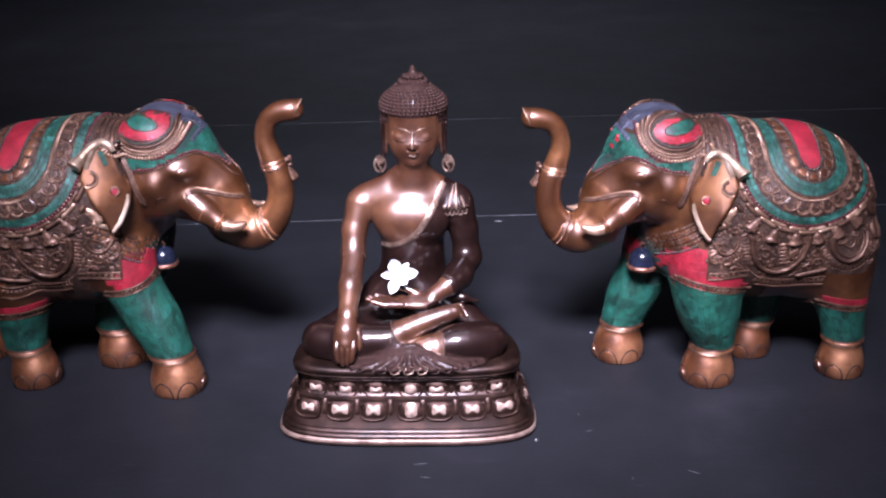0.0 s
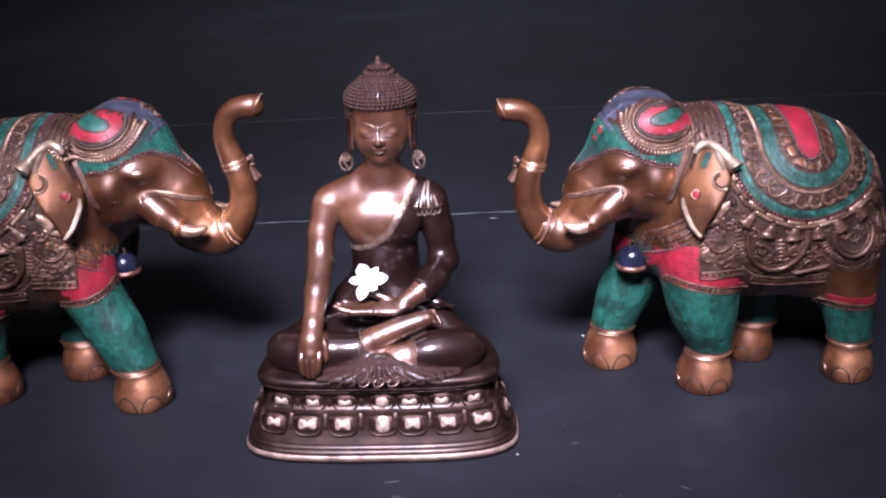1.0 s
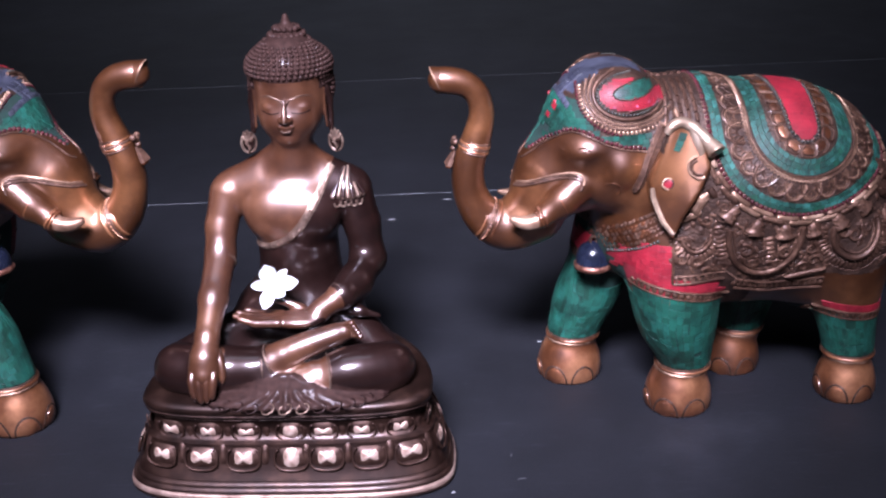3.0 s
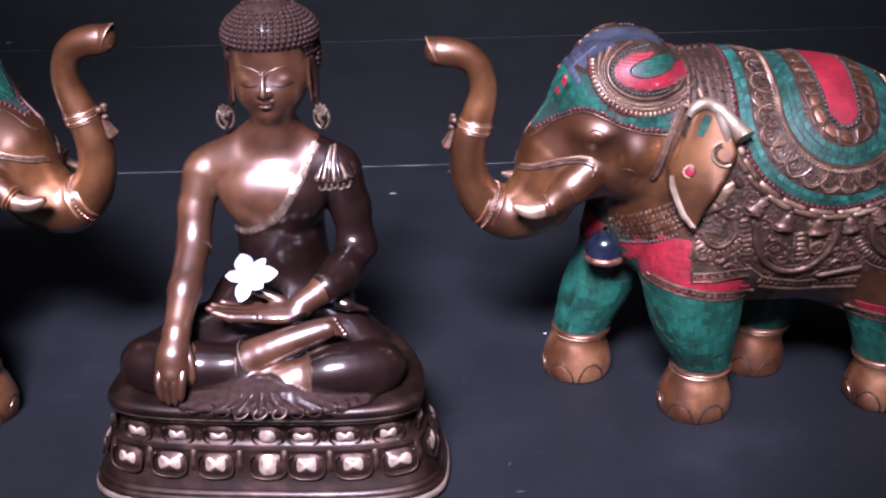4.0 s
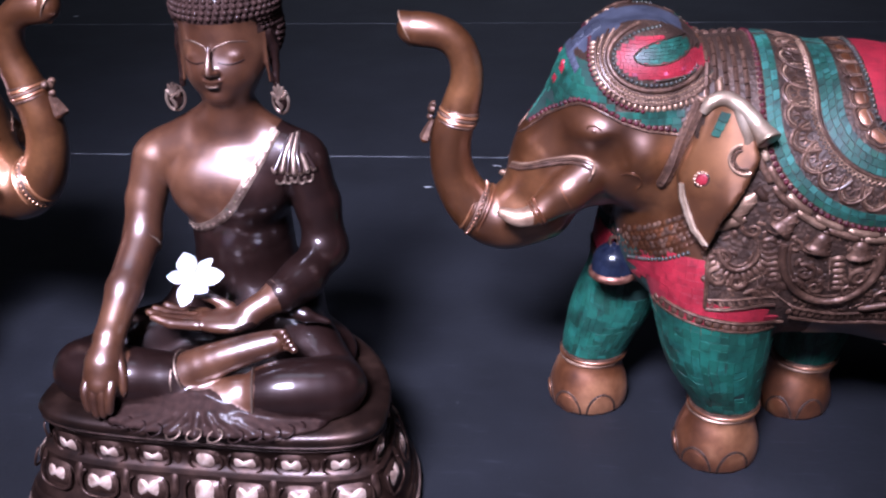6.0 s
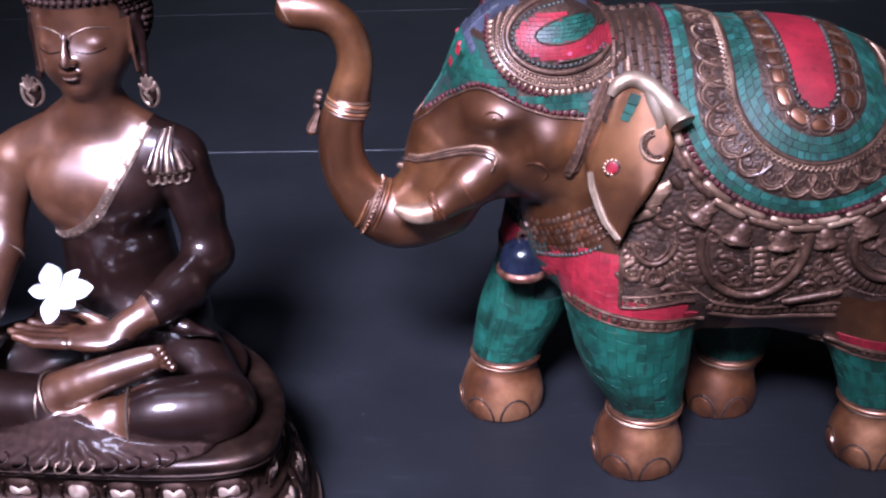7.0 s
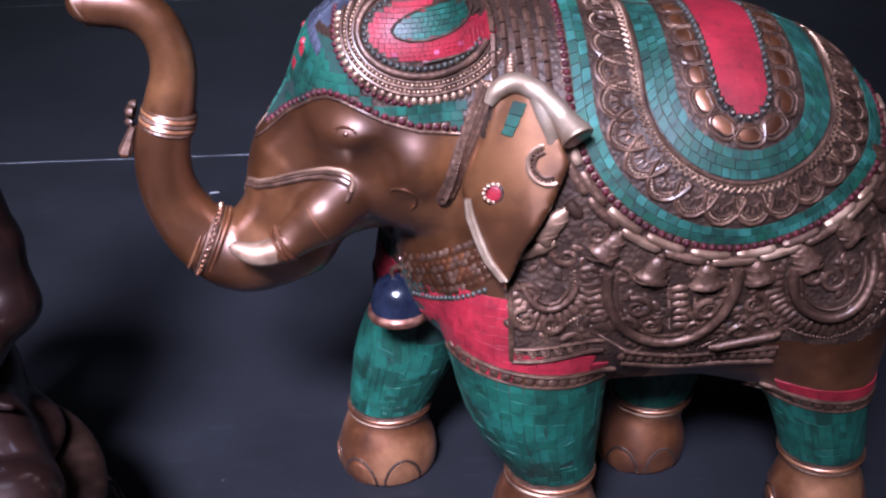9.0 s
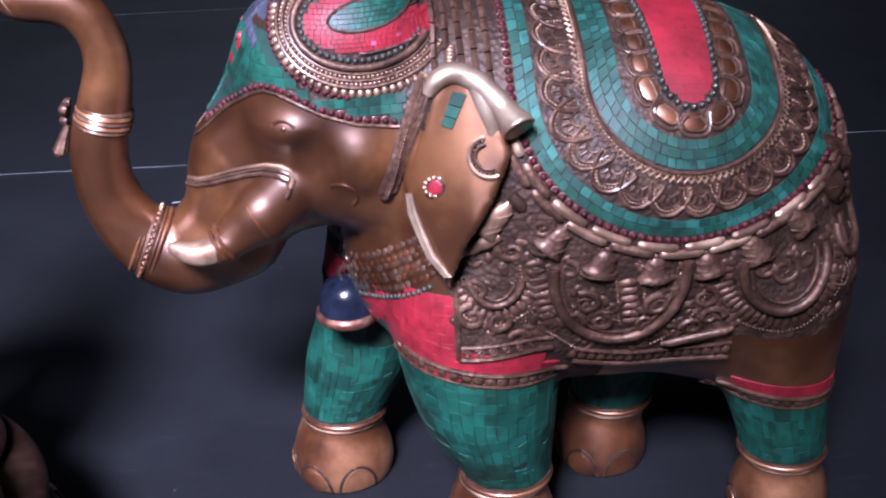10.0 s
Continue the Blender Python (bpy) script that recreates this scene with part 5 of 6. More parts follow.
    for k, (dy, length) in enumerate(((-0.0105, 0.038), (-0.0035, 0.044), (0.0035, 0.042), (0.0100, 0.035))):
        f.limb([(-0.010, -0.074 + dy, 0.1635, 0.0043), (-0.010 - length * 0.6, -0.072 + dy, 0.1625, 0.0040), (-0.010 - length, -0.070 + dy, 0.1665, 0.0030)], 0.0015)
    f.limb([(0.010, -0.062, 0.168, 0.0050), (-0.010, -0.058, 0.176, 0.0040), (-0.020, -0.060, 0.1775, 0.0034)], 0.003)
    # folded legs
    f.limb([(-0.036, -0.004, 0.124, 0.028), (-0.078, -0.036, 0.118, 0.0245), (-0.112, -0.064, 0.114, 0.0200)], 0.012)
    f.limb([(0.034, -0.006, 0.128, 0.027), (0.062, -0.034, 0.121, 0.0235), (0.094, -0.066, 0.113, 0.0190)], 0.012)
    f.limb(eased([(-0.116, -0.078, 0.1150, 0.0205), (-0.108, -0.088, 0.1165, 0.0220), (-0.070, -0.096, 0.1195, 0.0228), (-0.020, -0.101, 0.123, 0.0190)], 3), 0.007)
    f.limb(eased([(0.100, -0.078, 0.1130, 0.0190), (0.094, -0.087, 0.1150, 0.0212), (0.068, -0.096, 0.1175, 0.0226), (0.044, -0.102, 0.116, 0.0200)], 3), 0.007)
    # crossed feet, the upper one resting on the thigh
    f.limb(eased([(-0.024, -0.101, 0.127, 0.0165), (0.006, -0.099, 0.1415, 0.0132), (0.030, -0.095, 0.1500, 0.0112), (0.054, -0.089, 0.1560, 0.0095)], 3), 0.003)
    f.limb([(0.044, -0.103, 0.118, 0.0165), (0.026, -0.106, 0.1190, 0.0130), (0.008, -0.108, 0.117, 0.0105)], 0.003)
    # fold of cloth behind the wrist
    f.limb([(0.044, -0.046, 0.160, 0.0070), (0.066, -0.046, 0.1560, 0.0046), (0.084, -0.044, 0.1500, 0.0022)], 0.006)
    # spread hem in front of the ankles
    f.egg((0, -0.110, 0.0995), (0.097, 0.030, 0.0065), 0.006)
    f.egg((0.0, -0.1125, 0.1080), (0.044, 0.0165, 0.0165), 0.010)
    for k in range(13):
        a = radians(-84 + 14 * k)
        f.limb([(0.006 * math.sin(a), -0.1195, 0.1240, 0.0014), (0.040 * math.sin(a), -0.119 - 0.011 * math.cos(a), 0.1090, 0.0022), (0.086 * math.sin(a), -0.113 - 0.027 * math.cos(a), 0.0995, 0.0027)], 0.0036)
    return f.cut_below(0.0975)


# limbs left bare by the robe, as chains of places and reach
BARE = (((-0.0640, 0.006, 0.268, 0.0265), (-0.0715, -0.006, 0.235, 0.0210), (-0.0740, -0.022, 0.208, 0.0180), (-0.0755, -0.066, 0.182, 0.0172), (-0.0765, -0.098, 0.160, 0.0175), (-0.0774, -0.113, 0.146, 0.0180), (-0.0778, -0.120, 0.136, 0.0172), (-0.0782, -0.1245, 0.127, 0.0150)),
        ((0.0440, -0.057, 0.176, 0.0130), (0.0280, -0.068, 0.168, 0.0125), (0.008, -0.074, 0.1630, 0.0180), (-0.010, -0.074, 0.1630, 0.0165), (-0.040, -0.072, 0.1630, 0.0150), (-0.056, -0.071, 0.166, 0.0120)),
        ((-0.004, -0.1012, 0.1358, 0.0200), (0.022, -0.098, 0.147, 0.0175), (0.054, -0.089, 0.156, 0.0150), (0.070, -0.087, 0.160, 0.0125)),
        ((0.036, -0.105, 0.1175, 0.0195), (0.024, -0.107, 0.1190, 0.0160), (0.010, -0.108, 0.1180, 0.0125)))


def close(points, chain):
    """Which points lie within a chain of rounded limbs."""
    hit = np.zeros(len(points), bool)
    for p, q in zip(chain, chain[1:]):
        a, b = np.array(p[:3]), np.array(q[:3])
        t = np.clip((points - a) @ (b - a) / ((b - a) @ (b - a)), 0, 1)
        hit |= np.linalg.norm(points - a - t[:, None] * (b - a), axis=1) < p[3] + (q[3] - p[3]) * t
    return hit


def seated_figure():
    points, quads = figure_field().surface()
    x, y, z = points.T
    robe = np.ones(len(points))
    robe[z > 0.292] = 0
    hem_x = np.interp(z, (0.214, 0.224, 0.245, 0.270, 0.300), (-0.050, -0.012, 0.012, 0.028, 0.043))
    chest = (z > 0.214) & (z <= 0.30) & (np.abs(x) < 0.075)
    robe[chest] = np.clip(0.5 + (x - hem_x)[chest] / 0.006, 0, 1)
    for chain in BARE:
        robe[close(points, chain)] = 0
    hair = ((z > 0.3865) | (y > 0.0115) & (z > 0.334) | (np.abs(x - 0.005) > 0.0315) & (z > 0.3745)).astype(float)
    # ears and sides of the head take the dark robe tone
    robe[(np.abs(x - 0.005) > 0.0350) & (z > 0.322) & (z < 0.3745) & (y > -0.004)] = 0.8
    hair[(z < 0.1300 - 0.28 * np.abs(x)) & (y < -0.1105) & (np.abs(x) < 0.092) & (robe > 0.5)] = 1.0
    robe = np.where(hair > 0, 1, robe)
    p = Pieces()
    tree = tree_of(points, quads)

    def front(px, pz):
        hit, normal, _, _ = tree.ray_cast(Vector((px, -0.3, pz)), Vector((0, 1, 0)))
        return (hit, normal if normal.y < 0 else -normal) if hit else None

    d = Dresser(points, quads, p)
    # rows of snail curls, then the tiers of the crown
    for step in range(26):
        tilt = 84 - 5.6 * step
        round_ = max(6, int(math.tau * 0.0425 * math.cos(radians(tilt)) / 0.0054))
        for i in range(round_):
            a = math.tau * (i + 0.5 * (step % 2)) / round_
            out = Vector((math.cos(a) * math.cos(radians(tilt)), math.sin(a) * math.cos(radians(tilt)), math.sin(radians(tilt))))
            got = d.cast(Vector((0.005, 0.016, 0.386)) + out * 0.09, -out)
            if got and got[0].z < 0.4180 and (got[0].z > 0.3880 or got[0].y > 0.013 and got[0].z > 0.338 or abs(got[0].x - 0.005) > 0.033 and got[0].z > 0.376):
                p.bead(got[0], got[1], 0.0024, 0, 1.0, sides=7)
    for h, r, n in ((0.4095, 0.0250, 26), (0.4160, 0.0205, 22), (0.4225, 0.0155, 17), (0.4283, 0.0105, 12)):
        for i in range(n):
            a = math.tau * i / n
            out = Vector((math.cos(a), math.sin(a), 0.35)).normalized()
            p.bead(Vector((0.005 + r * math.cos(a), 0.018 + r * math.sin(a), h)), out, 0.0032, 0, 1.2, sides=7)
    curl_count = len(p.points)
    # fingers of the lowered hand, thumb, and toes of the upper foot
    for dx, length in ((-0.0104, 0.0225), (-0.0036, 0.0275), (0.0034, 0.0270), (0.0102, 0.0230)):
        line = eased([(-0.0780 + dx * 0.95, -0.1245, 0.1330), (-0.0785 + dx, -0.1300, 0.1260), (-0.0790 + dx * 0.88, -0.1315, 0.1290 - length * 0.6), (-0.0792 + dx * 0.72, -0.1305, 0.1290 - length)], 4)
        n = len(line) - 1
        p.tube([Vector(q[:3]) for q in line], [Vector((0, -1, 0.2))] * (n + 1), [0.0044 * (1 - 0.25 * i / n) * (1 if i < n - 1 else 0.75 if i < n else 0.2) for i in range(n + 1)], 0, 10)
    line = eased([(-0.0690, -0.108, 0.151), (-0.0630, -0.116, 0.141), (-0.0608, -0.1205, 0.130), (-0.0616, -0.123, 0.119)], 4)
    n = len(line) - 1
    p.tube([Vector(q[:3]) for q in line], [Vector((0, -1, 0.2))] * (n + 1), [0.0044 * (1 - 0.25 * i / n) * (1 if i < n - 1 else 0.75 if i < n else 0.2) for i in range(n + 1)], 0, 10)
    for k in range(5):
        line = eased([(0.0500, -0.0905, 0.1565 + 0.0018 * (2 - k)), (0.0590 + 0.0014 * k, -0.0925, 0.1665 - 0.0032 * k), (0.0650 + 0.0018 * k, -0.0965, 0.1680 - 0.0036 * k)], 4)
        n = len(line) - 1
        p.tube([Vector(q[:3]) for q in line], [Vector((0, 0, 1))] * (n + 1), [(0.0028 if i < n - 1 else 0.0034) * (1 if i < n else 0.6) for i in range(n + 1)], 0, 9)
    bare_count = len(p.points)
    # hem of the robe, edged both sides
    hem = [(0.0435, 0.300), (0.036, 0.285), (0.028, 0.270), (0.020, 0.257), (0.012, 0.245), (0.002, 0.234), (-0.010, 0.2255), (-0.022, 0.2195), (-0.034, 0.2160), (-0.044, 0.2145)]
    fine = [(a[0] + (b[0] - a[0]) * k / 4, a[1] + (b[1] - a[1]) * k / 4) for a, b in zip(hem, hem[1:]) for k in range(4)]
    d.cord(front, fine, 0.0042, 1, 0.05, 8, 0.30)
    d.cord(front, [(x0 - 0.0026, z0 - 0.0022) for x0, z0 in fine], 0.0009, 1, 1.0)
    d.cord(front, [(x0 + 0.0030, z0 + 0.0024) for x0, z0 in fine], 0.0009, 1, 1.0)
    for i in range(3, len(fine) - 2, 2):
        d.cord(front, spiral(fine[i][0], fine[i][1], 0.0021, 1.1, 70 * i, 8), 0.0005, 1, 3.6, 5)
    # pleated end of the robe over the shoulder
    for k in range(7):
        f = (k - 3) / 3
        path = [(0.0565 + 0.004 * f, 0.292), (0.0570 + 0.009 * f, 0.280), (0.0575 + 0.0145 * f, 0.266 + 0.003 * abs(f))]
        d.cord(front, path, [0.0014, 0.0019, 0.0024], 1 if k % 2 else 0, 0.5, 7)
        d.beads(front, [path[-1], (path[-1][0] + 0.001, path[-1][1] - 0.004)], 0.0028, 1, 0.9, 1.3, 4.0)
    for k in range(5):
        d.cord(front, arc(0.0470 + 0.0052 * k, 0.2620 - 0.0012 * (k % 2), 0.0030, 180, 380, 10, 0.0042), 0.0011, 1, 0.6)
    # bands at elbow, wrist and ankles
    for c, way, r, m in (((-0.0743, -0.026, 0.2045), (0, -0.8, -0.5), 0.0157, 1), ((0.0475, -0.054, 0.1775), (-0.6, -0.6, -0.2), 0.0135, 1),
                         ((-0.0205, -0.1010, 0.1235), (1, -0.1, 0.15), 0.0196, 1), ((0.0370, -0.1035, 0.1165), (-1, -0.25, 0.05), 0.0212, 1), ((-0.0160, -0.1008, 0.1300), (1, 0.05, 0.42), 0.0186, 1)):
        c, way = Vector(c), Vector(way).normalized()
        a = way.orthogonal().normalized()
        b = way.cross(a)
        path = [c + (a * math.cos(t) + b * math.sin(t)) * r for t in (math.tau * i / 26 for i in range(26))]
        p.tube(path, [(q - c).normalized() for q in path], 0.0010, m, 6, 1.0, True)
    # scalloped border of the spread hem
    for k in range(13):
        a = radians(-72 + 12 * k)
        ex, ey = 0.080 * math.sin(a), -0.113 - 0.027 * math.cos(a)
        ring = [Vector((ex + 0.0062 * math.cos(t), ey - 0.0012 + 0.004 * math.sin(t), 0.1010 + 0.0036 * math.sin(t + 0.6))) for t in (math.tau * i / 14 for i in range(14))]
        p.tube(ring, [Vector((0, -0.5, 1))] * 14, 0.0008, 1 if k in (5, 6, 7) else 0, 6, 1.0, True)
    # lighter-bronze brow cords; highlights on nose ridge and lip painted as cords too
    for s in (-1, 1):
        line = [(0.005 + s * (0.0014 + 0.0027 * i), 0.3668 + 0.0056 * math.sin(math.pi * (i + 0.2) / 11.5)) for i in range(10)]
        d.cord(front, line, [0.00035 + 0.00025 * math.sin(math.pi * i / 9) for i in range(10)], 1, 0.2)
    d.cord(front, [(0.005, 0.3668 - 0.0020 * i) for i in range(9)], 0.0005, 1, 0.1)
    d.cord(front, [(0.005 + 0.0012 * i, 0.3398 + 0.00004 * i * i) for i in range(-4, 5)], 0.0006, 1, 0.3)
    # lowered eyelids
    for s in (-1, 1):
        lid = [(0.005 + s * (0.0055 + 0.0022 * i), 0.3577 - 0.0018 * math.sin(math.pi * i / 8)) for i in range(9)]
        d.cord(front, lid, 0.0006, 0, 0.3)
    # earrings: a hoop with a leafy bud in it
    for s in (-1, 1):
        mid = Vector((0.005 + s * 0.0430, -0.002, 0.3215))
        hoop = [mid + Vector((0.0068 * math.cos(t), -0.002 * math.cos(t) * s, 0.0100 * math.sin(t) - 0.001)) for t in (math.tau * i / 20 for i in range(20))]
        p.tube(hoop, [(q - mid).normalized() for q in hoop], 0.0014, 1, 7, 1.0, True)
        p.bead(mid, Vector((0, -1, 0)), 0.0060, 0, 0.6, Vector((0, 0, 1)), 1.5, 14)
        p.bead(mid, Vector((0, 1, 0)), 0.0060, 0, 0.6, Vector((0, 0, 1)), 1.5, 14)
        for k in range(5):
            t = radians(30 + 30 * k)
            leaf = Vector((math.cos(t) * 0.55, -0.30, math.sin(t)))
            p.tube([mid, mid + leaf * 0.007, mid + leaf * 0.0130], [Vector((0, -1, 0))] * 3, [0.0026, 0.0026, 0.0010], 1, 7)
        p.tube([mid + Vector((0.002, -0.0042, 0.004)), mid + Vector((-0.002, -0.0046, 0.0)), mid + Vector((0.0015, -0.0046, -0.0045)), mid + Vector((0, -0.003, -0.0085))], [Vector((0, -1, 0))] * 4, [0.0012, 0.0017, 0.0017, 0.0012], 1, 7)
    mesh = joined("buddha_statue", points, quads, np.zeros(len(quads), int), p, [FIGURE, FIG_GILT])
    more = np.zeros(len(p.points))
    more[:curl_count] = 1
    cover = np.ones(len(p.points))
    cover[curl_count:bare_count] = 0
    for key, values in (("robe", np.concatenate([robe, cover])), ("hair", np.concatenate([hair, more]))):
        mesh.attributes.new(key, "FLOAT", "POINT").data.foreach_set("value", values.astype(np.float32))
    ob = smooth(new("buddha_statue", mesh), 55)
    ob.location = (0.004, 0, 0)
    return tagged(ob, "seated bronze meditating statue in a dark robe on a lotus pedestal", "statue")


seated_figure()

# ---------------------------------------------------------------- the lotus pedestal
PX, PY = -0.002, -0.085


def plan(t, a, front, back):
    """A point of the pedestal's outline: squarish in front, round behind; t in turns from the middle of the front."""
    c, s = math.sin(math.tau * t), -math.cos(math.tau * t)
    if s < 0:
        n = 2 / 3.4
        return PX + a * math.copysign(abs(c) ** n, c), PY - front * abs(s) ** n
    return PX + a * c, PY + back * s


def even_plan(a, front, back, n, span=(0.0, 1.0)):
    """Points at even lengths along the outline, with outward directions."""
    fine = [plan(span[0] + (span[1] - span[0]) * i / 1200, a, front, back) for i in range(1201)]
    run = [0.0]
    for p, q in zip(fine, fine[1:]):
        run.append(run[-1] + math.hypot(q[0] - p[0], q[1] - p[1]))
    out = []
    for i in range(n):
        want = run[-1] * i / n
        k = min(1199, max(1, int(np.searchsorted(run, want))))
        tx, ty = fine[k + 1][0] - fine[k - 1][0], fine[k + 1][1] - fine[k - 1][1]
        l = math.hypot(tx, ty)
        out.append((fine[k], (ty / l, -tx / l)))
    return out


def loft(rows, n=120):
    """A body through outlines: (height, spread) rows."""
    bm = bmesh.new()
    rings = []
    for z, grow in rows:
        rings.append([bm.verts.new((x, y, z)) for x, y in (plan(i / n, 0.146 + grow, 0.050 + grow, 0.150 + grow) for i in range(n))])
    for a, b in zip(rings, rings[1:]):
        for i in range(n):
            bm.faces.new((a[i], a[(i + 1) % n], b[(i + 1) % n], b[i]))
    bm.faces.new(rings[0])
    bm.faces.new(rings[-1])
    return bm


def lobe(w, h, deep, notch=0.0, n=16, rings=5):
    """A cushion-like leaf standing in x and z, bulging to -y, with a notch at its top."""
    bm = bmesh.new()
    top = bm.verts.new((0, -deep, 0))
    last = None
    for k in range(1, rings + 1):
        f = k / rings
        ring = []
        for i in range(n):
            a = math.tau * i / n
            c, s = math.cos(a), math.sin(a)
            r = f * (1 - notch * abs(s) ** 6)
            x = w * r * math.copysign(abs(c) ** 0.75, c)
            z = h * r * math.copysign(abs(s) ** 0.75, s)
            ring.append(bm.verts.new((x, -deep * (1 - f ** 2.2), z)))
        for i in range(n):
            j = (i + 1) % n
            if last is None:
                bm.faces.new((top, ring[i], ring[j]))
            else:
                bm.faces.new((last[i], last[j], ring[j], ring[i]))
        last = ring
    return bm


def pedestal():
    thing = new("lotus_pedestal")
    thing.location = (PX, PY, 0)
    tagged(thing, "dark bronze lotus pedestal with two rows of petals", "pedestal")
    back = Matrix.Translation((-PX, -PY, 0))

    def under(ob):
        ob.matrix_parent_inverse = back
        return ob

    foot = loft([(0.0, 0.010), (0.0010, 0.0160), (0.0036, 0.0178), (0.0052, 0.0172), (0.0056, 0.0140)])
    under(smooth(part("foot_plate", foot, PEDESTAL, thing), 50))
    band = loft([(0.0054, 0.0140), (0.0060, 0.0178), (0.0086, 0.0178), (0.0106, 0.0164), (0.0112, 0.0120)])
    under(smooth(part("band", band, BAND, thing, "worn copper-coloured band"), 50))
    body = loft([(0.0110, 0.0118), (0.0118, 0.0160), (0.0150, 0.0152), (0.0166, 0.0122), (0.0176, 0.0134), (0.0205, 0.0124), (0.0218, 0.0092), (0.0228, 0.0100), (0.0262, 0.0082), (0.0330, 0.0044), (0.0430, 0.0010),
                 (0.0545, -0.0026), (0.0556, -0.0014), (0.0572, -0.0018), (0.0584, -0.0044), (0.0600, -0.0080), (0.0700, -0.0110), (0.0790, -0.0088), (0.0815, -0.0060), (0.0828, -0.0068), (0.0838, -0.0044), (0.0862, -0.0036), (0.0872, -0.0050), (0.0884, -0.0034),
                 (0.0925, -0.0026), (0.0960, -0.0042), (0.0980, -0.0090), (0.0985, -0.0300)])
    under(smooth(part("body", body, PEDESTAL, thing), 50))
    leaf = lobe(0.0168, 0.0118, 0.0046, 0.10)
    heart = lobe(0.0104, 0.0092, 0.0026, 0.62)
    small = lobe(0.0042, 0.0108, 0.0030)
    bulb = lobe(0.0092, 0.0094, 0.0034, 0.0)
    meshes = []
    for name, bm, m in (("petal", leaf, PETAL), ("petal_centre", heart, PETAL_LIGHT), ("inner_petal", small, PETAL), ("petal_centre", bulb, PETAL_LIGHT)):
        mesh = bpy.data.meshes.new(name)
        bmesh.ops.recalc_face_normals(bm, faces=bm.faces)
        bm.to_mesh(mesh)
        bm.free()
        mesh.materials.append(m)
        mesh.shade_smooth()
        meshes.append(mesh)
    wire = Pieces()
    for wide, high, r in ((0.0172, 0.0124, 0.0012),):
        rim = [Vector((wide * math.copysign(abs(math.cos(radians(q))) ** 0.7, math.cos(radians(q))), -0.0012, high * math.copysign(abs(math.sin(radians(q))) ** 0.7, math.sin(radians(q))))) for q in range(130, 411, 12)]
        wire.tube(rim, [Vector((0, -1, 0))] * len(rim), r, 0, 6)
    rim_mesh = bpy.data.meshes.new("petal_rim")
    rim_mesh.from_pydata(wire.points, [], wire.faces)
    rim_mesh.materials.append(PETAL)
    rim_mesh.shade_smooth()
    uneven = random.Random(8)
    for z, grow, lean, size in ((0.0435, 0.0008, 16, 0.95), (0.0685, -0.0098, -8, 0.80)):
        n = 20
        for i, ((x, y), (ox, oy)) in enumerate(even_plan(0.146 + grow, 0.050 + grow, 0.150 + grow, n)):
            turn = math.degrees(math.atan2(oy, ox)) + 90
            petal = new("petal", meshes[0])
            petal.parent = thing
            petal.matrix_parent_inverse = back
            petal.matrix_basis = pose(x, y, z, -lean, 0, turn) @ Matrix.Diagonal((size, size, size, 1))
            for name, mesh, m in (("petal_centre", meshes[1 if i else 3], pose(0, -0.0034, 0.0012 if z < 0.06 else -0.0005, 0, 0 if z < 0.06 else 180, 0) @ Matrix.Diagonal((uneven.uniform(0.86, 1.08), 1, uneven.uniform(0.85, 1.1), 1))), ("petal_rim", rim_mesh, pose(0, -0.003, 0))):
                sub = new(name, mesh)
                sub.parent = petal
                sub.matrix_basis = m
                if name == "petal_centre":
                    sub["label"] = "worn bright petal centre"
        for i, ((x, y), (ox, oy)) in enumerate(even_plan(0.146 + grow, 0.050 + grow, 0.150 + grow, n * 2)):
            if i % 2:
                turn = math.degrees(math.atan2(oy, ox)) + 90
                inner = new("inner_petal", meshes[2])
                inner.parent = thing
                inner.matrix_parent_inverse = back
                inner.matrix_basis = pose(x, y, z + (0.004 if z < 0.06 else -0.004), -lean, 0, turn) @ Matrix.Diagonal((size, size * 0.8, size, 1))
    return thing


pedestal()

# ---------------------------------------------------------------- the flower


def flower():
    thing = new("flower")
    tagged(thing, "white five-petalled blossom resting on the statue's open palm", "flower")

    def leaf(length, width, curl):
        bm = bmesh.new()
        n, m = 12, 6
        grid = []
        for i in range(n + 1):
            f = i / n
            half = 0.86 * width * (math.sin(math.pi * min(1, f * 0.95 + 0.05)) ** 0.95) * (0.5 + 0.65 * f) + 0.0006
            row = []
            for j in range(m + 1):
                v = j / m * 2 - 1
                rise = curl * f * f - 0.004 * f + 0.0030 * v * v * (1 - f) + 0.0008 * math.sin(7 * f + 3 * v)
                row.append(bm.verts.new((half * v, length * f, rise)))
            grid.append(row)
        for a, b in zip(grid, grid[1:]):
            for j in range(m):
                bm.faces.new((a[j], a[j + 1], b[j + 1], b[j]))
        flat = bmesh.ops.solidify(bm, geom=bm.faces[:], thickness=0.0007)
        return bm

    for turn, length, width, curl in ((20, 0.0225, 0.0118, 0.003), (-42, 0.0220, 0.0056, -0.002), (-84, 0.0270, 0.0098, 0.003), (-135, 0.0165, 0.0095, 0.001), (156, 0.0265, 0.0094, -0.001), (88, 0.0225, 0.0070, 0.002)):
        ob = smooth(part("petal", leaf(length, width, curl), WHITE, thing), 60)
        ob.matrix_basis = pose(0, 0, 0.001 * (turn % 3), 0, 0, turn)
    smooth(part("throat", lathe([(0.0035, 0.002), (0.0030, 0.0), (0.0020, -0.006), (0.0018, -0.016)], 12), YELLOW, thing, "creamy tubular throat"), 60)
    thing.matrix_world = pose(-0.011, -0.070, 0.1975, 62, 0, 4) @ Matrix.Scale(0.93, 4)
    return thing


flower()

# ---------------------------------------------------------------- floor, walls and ceiling


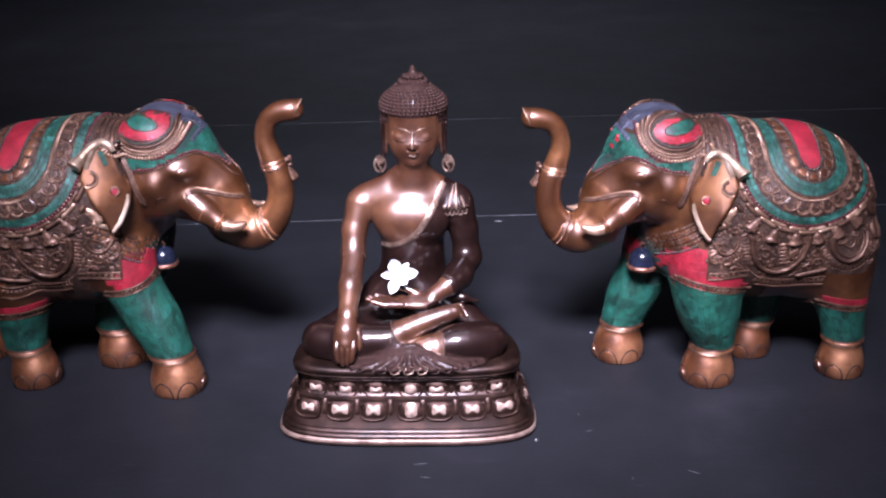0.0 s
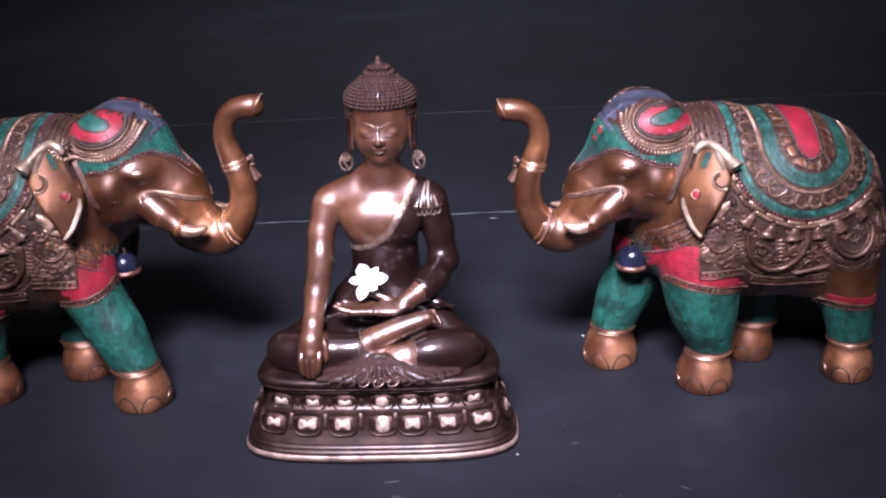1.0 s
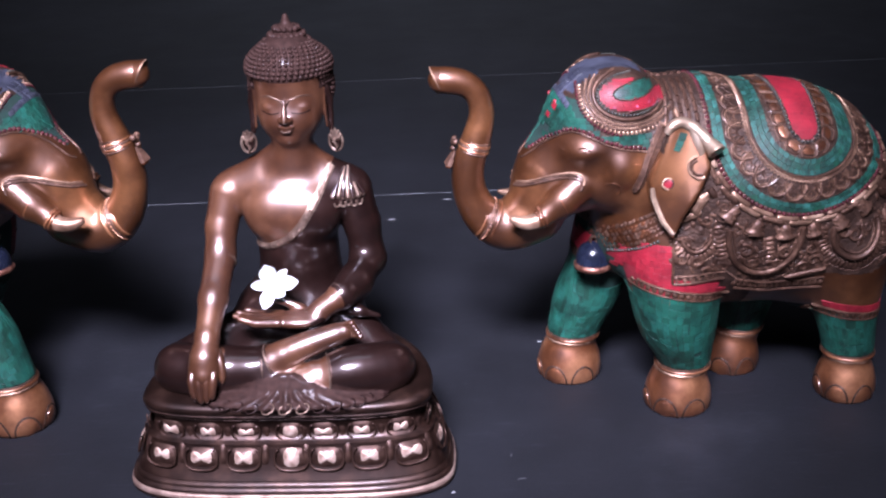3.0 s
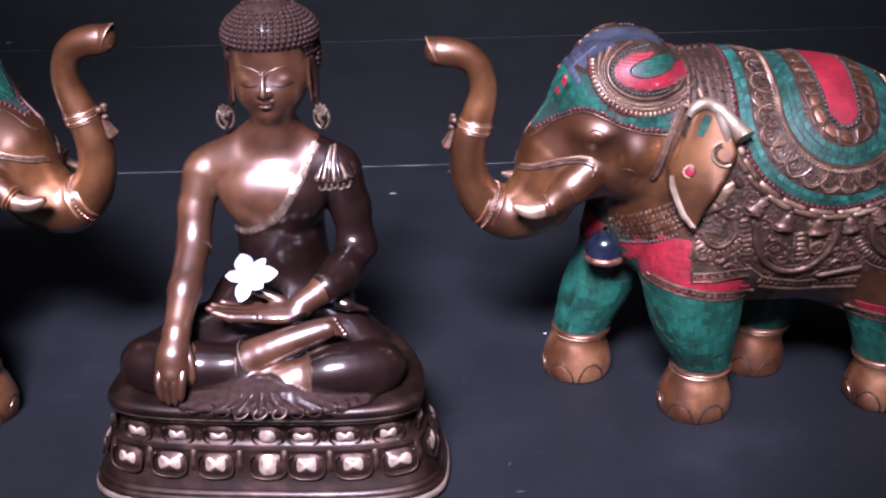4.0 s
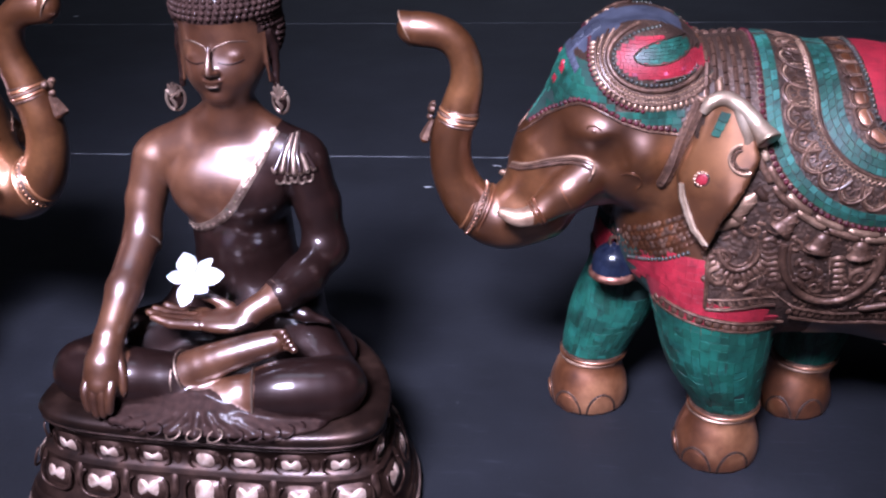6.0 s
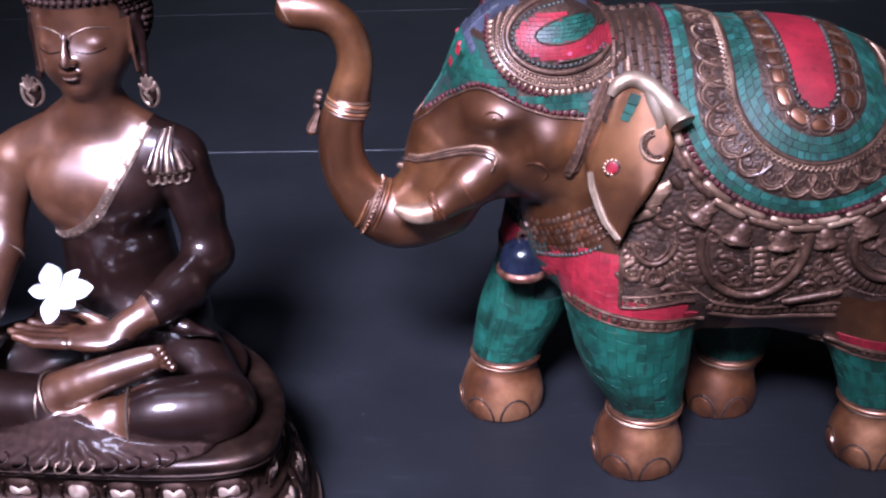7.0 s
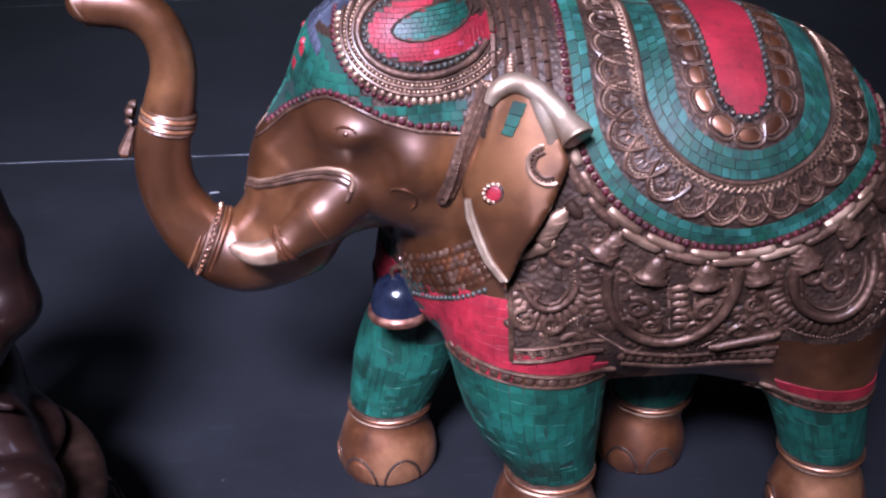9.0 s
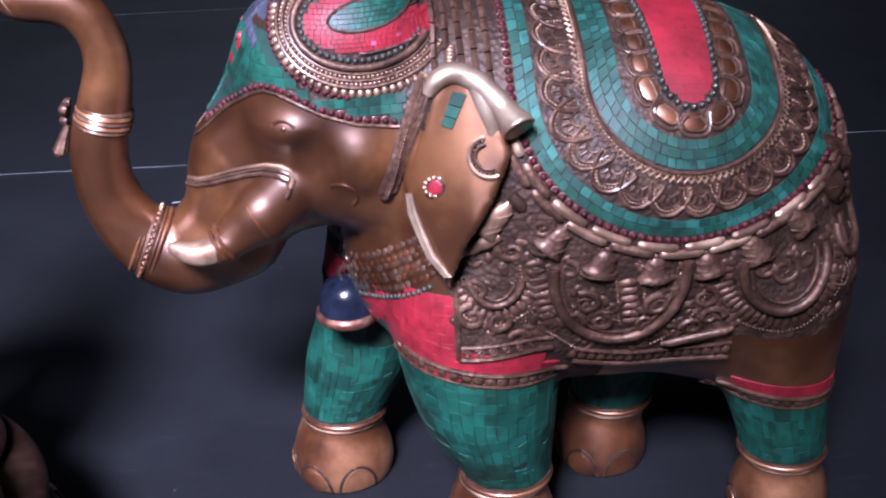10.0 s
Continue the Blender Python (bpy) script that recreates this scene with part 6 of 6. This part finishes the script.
def box(x0, x1, y0, y1, z0, z1, bevel=0.0):
    bm = bmesh.new()
    bmesh.ops.create_cube(bm, size=1, matrix=Matrix.Translation(((x0 + x1) / 2, (y0 + y1) / 2, (z0 + z1) / 2)) @ Matrix.Diagonal((x1 - x0, y1 - y0, z1 - z0, 1)))
    if bevel:
        bmesh.ops.bevel(bm, geom=bm.edges[:], offset=bevel, segments=2, affect="EDGES")
    return bm


TURN_FLOOR = Matrix.Rotation(radians(3.6), 4, "Z")
floor = new("floor")
tagged(floor, "black-painted floor boards with pale worn joints", "floor", kind="structure")
SEAMS = [-2.85, 0.682, 1.383, 4.9]
for a, b in zip(SEAMS, SEAMS[1:]):
    ob = part("floor_board", box(-3.2, 3.2, a + 0.0011, b - 0.0011, -0.018, 0.0, 0.0012), FLOOR, floor)
    ob.matrix_basis = TURN_FLOOR
for a in SEAMS[1:-1]:
    ob = part("joint", box(-3.2, 3.2, a - 0.0013, a + 0.0013, -0.017, -0.0004), DUST, floor, "pale dusty joint")
    ob.matrix_basis = TURN_FLOOR


def slab(name, label, category, mat, *size):
    return tagged(part(name, box(*size), mat), label, category, kind="structure")


slab("subfloor", "dark ground under the boards", "ground", WALL, -3.3, 3.3, -2.9, 4.95, -0.06, -0.03)
# Unseen walls and ceiling close the room; the pale ones bounce light.
slab("wall_north", "dark painted wall behind the display", "wall", WALL, -3.1, 3.1, 4.4, 4.5, -0.03, 2.7)
slab("wall_south", "unseen grey wall, kept pale to bounce light", "wall", PALE, -3.1, 3.1, -2.6, -2.5, -0.03, 2.7)
slab("wall_west", "unseen grey wall, kept pale to bounce light", "wall", PALE, -3.1, -3.0, -2.5, 4.4, -0.03, 2.7)
slab("wall_east", "unseen grey wall, kept pale to bounce light", "wall", PALE, 3.0, 3.1, -2.5, 4.4, -0.03, 2.7)
slab("ceiling", "unseen white ceiling, kept pale to bounce light", "ceiling", CEILING, -3.1, 3.1, -2.6, 4.5, 2.7, 2.8)


def fleck(x, y, w, h, turn, mat=None, name="paint_fleck", label="small pale fleck of paint on the black floor"):
    bm = bmesh.new()
    rnd = random.Random(int(1000 * x))
    ring = [bm.verts.new((w * rnd.uniform(0.7, 1.2) * math.cos(math.tau * i / 9), h * rnd.uniform(0.7, 1.2) * math.sin(math.tau * i / 9), 0)) for i in range(9)]
    face = bm.faces.new(ring)
    top = bmesh.ops.extrude_face_region(bm, geom=[face])
    for v in (g for g in top["geom"] if isinstance(g, bmesh.types.BMVert)):
        v.co.z = 0.0004
        v.co.x *= 0.8
        v.co.y *= 0.8
    ob = part(name, bm, mat or FLECK)
    ob.matrix_world = pose(x, y, 0.0001, 0, 0, turn)
    return tagged(ob, label, name.replace("_", " "), name.replace("_", " ") + "s")


SCUFFS = ((0.018, -0.189, 0.010, 0.0009, 12), (0.024, -0.219, 0.006, 0.0008, -8), (0.343, -0.208, 0.008, 0.0010, -35), (0.269, -0.222, 0.003, 0.0011, 80), (0.218, -0.070, 0.003, 0.0008, 70), (0.228, -0.112, 0.004, 0.0007, 10))
for x, y, w, h, turn in ((0.257, 0.175, 0.0026, 0.0017, 20), (0.046, 0.578, 0.006, 0.0014, 12), (0.13, 0.66, 0.007, 0.0010, 5), (-0.848, 1.396, 0.006, 0.004, 0), (0.160, -0.134, 0.0020, 0.0015, 40)):
    fleck(x, y, w, h, turn)
for x, y, w, h, turn in SCUFFS:
    fleck(x, y, w, h, turn, SCUFF, "scuff_mark", "faint grey scuff scratched into the black floor")
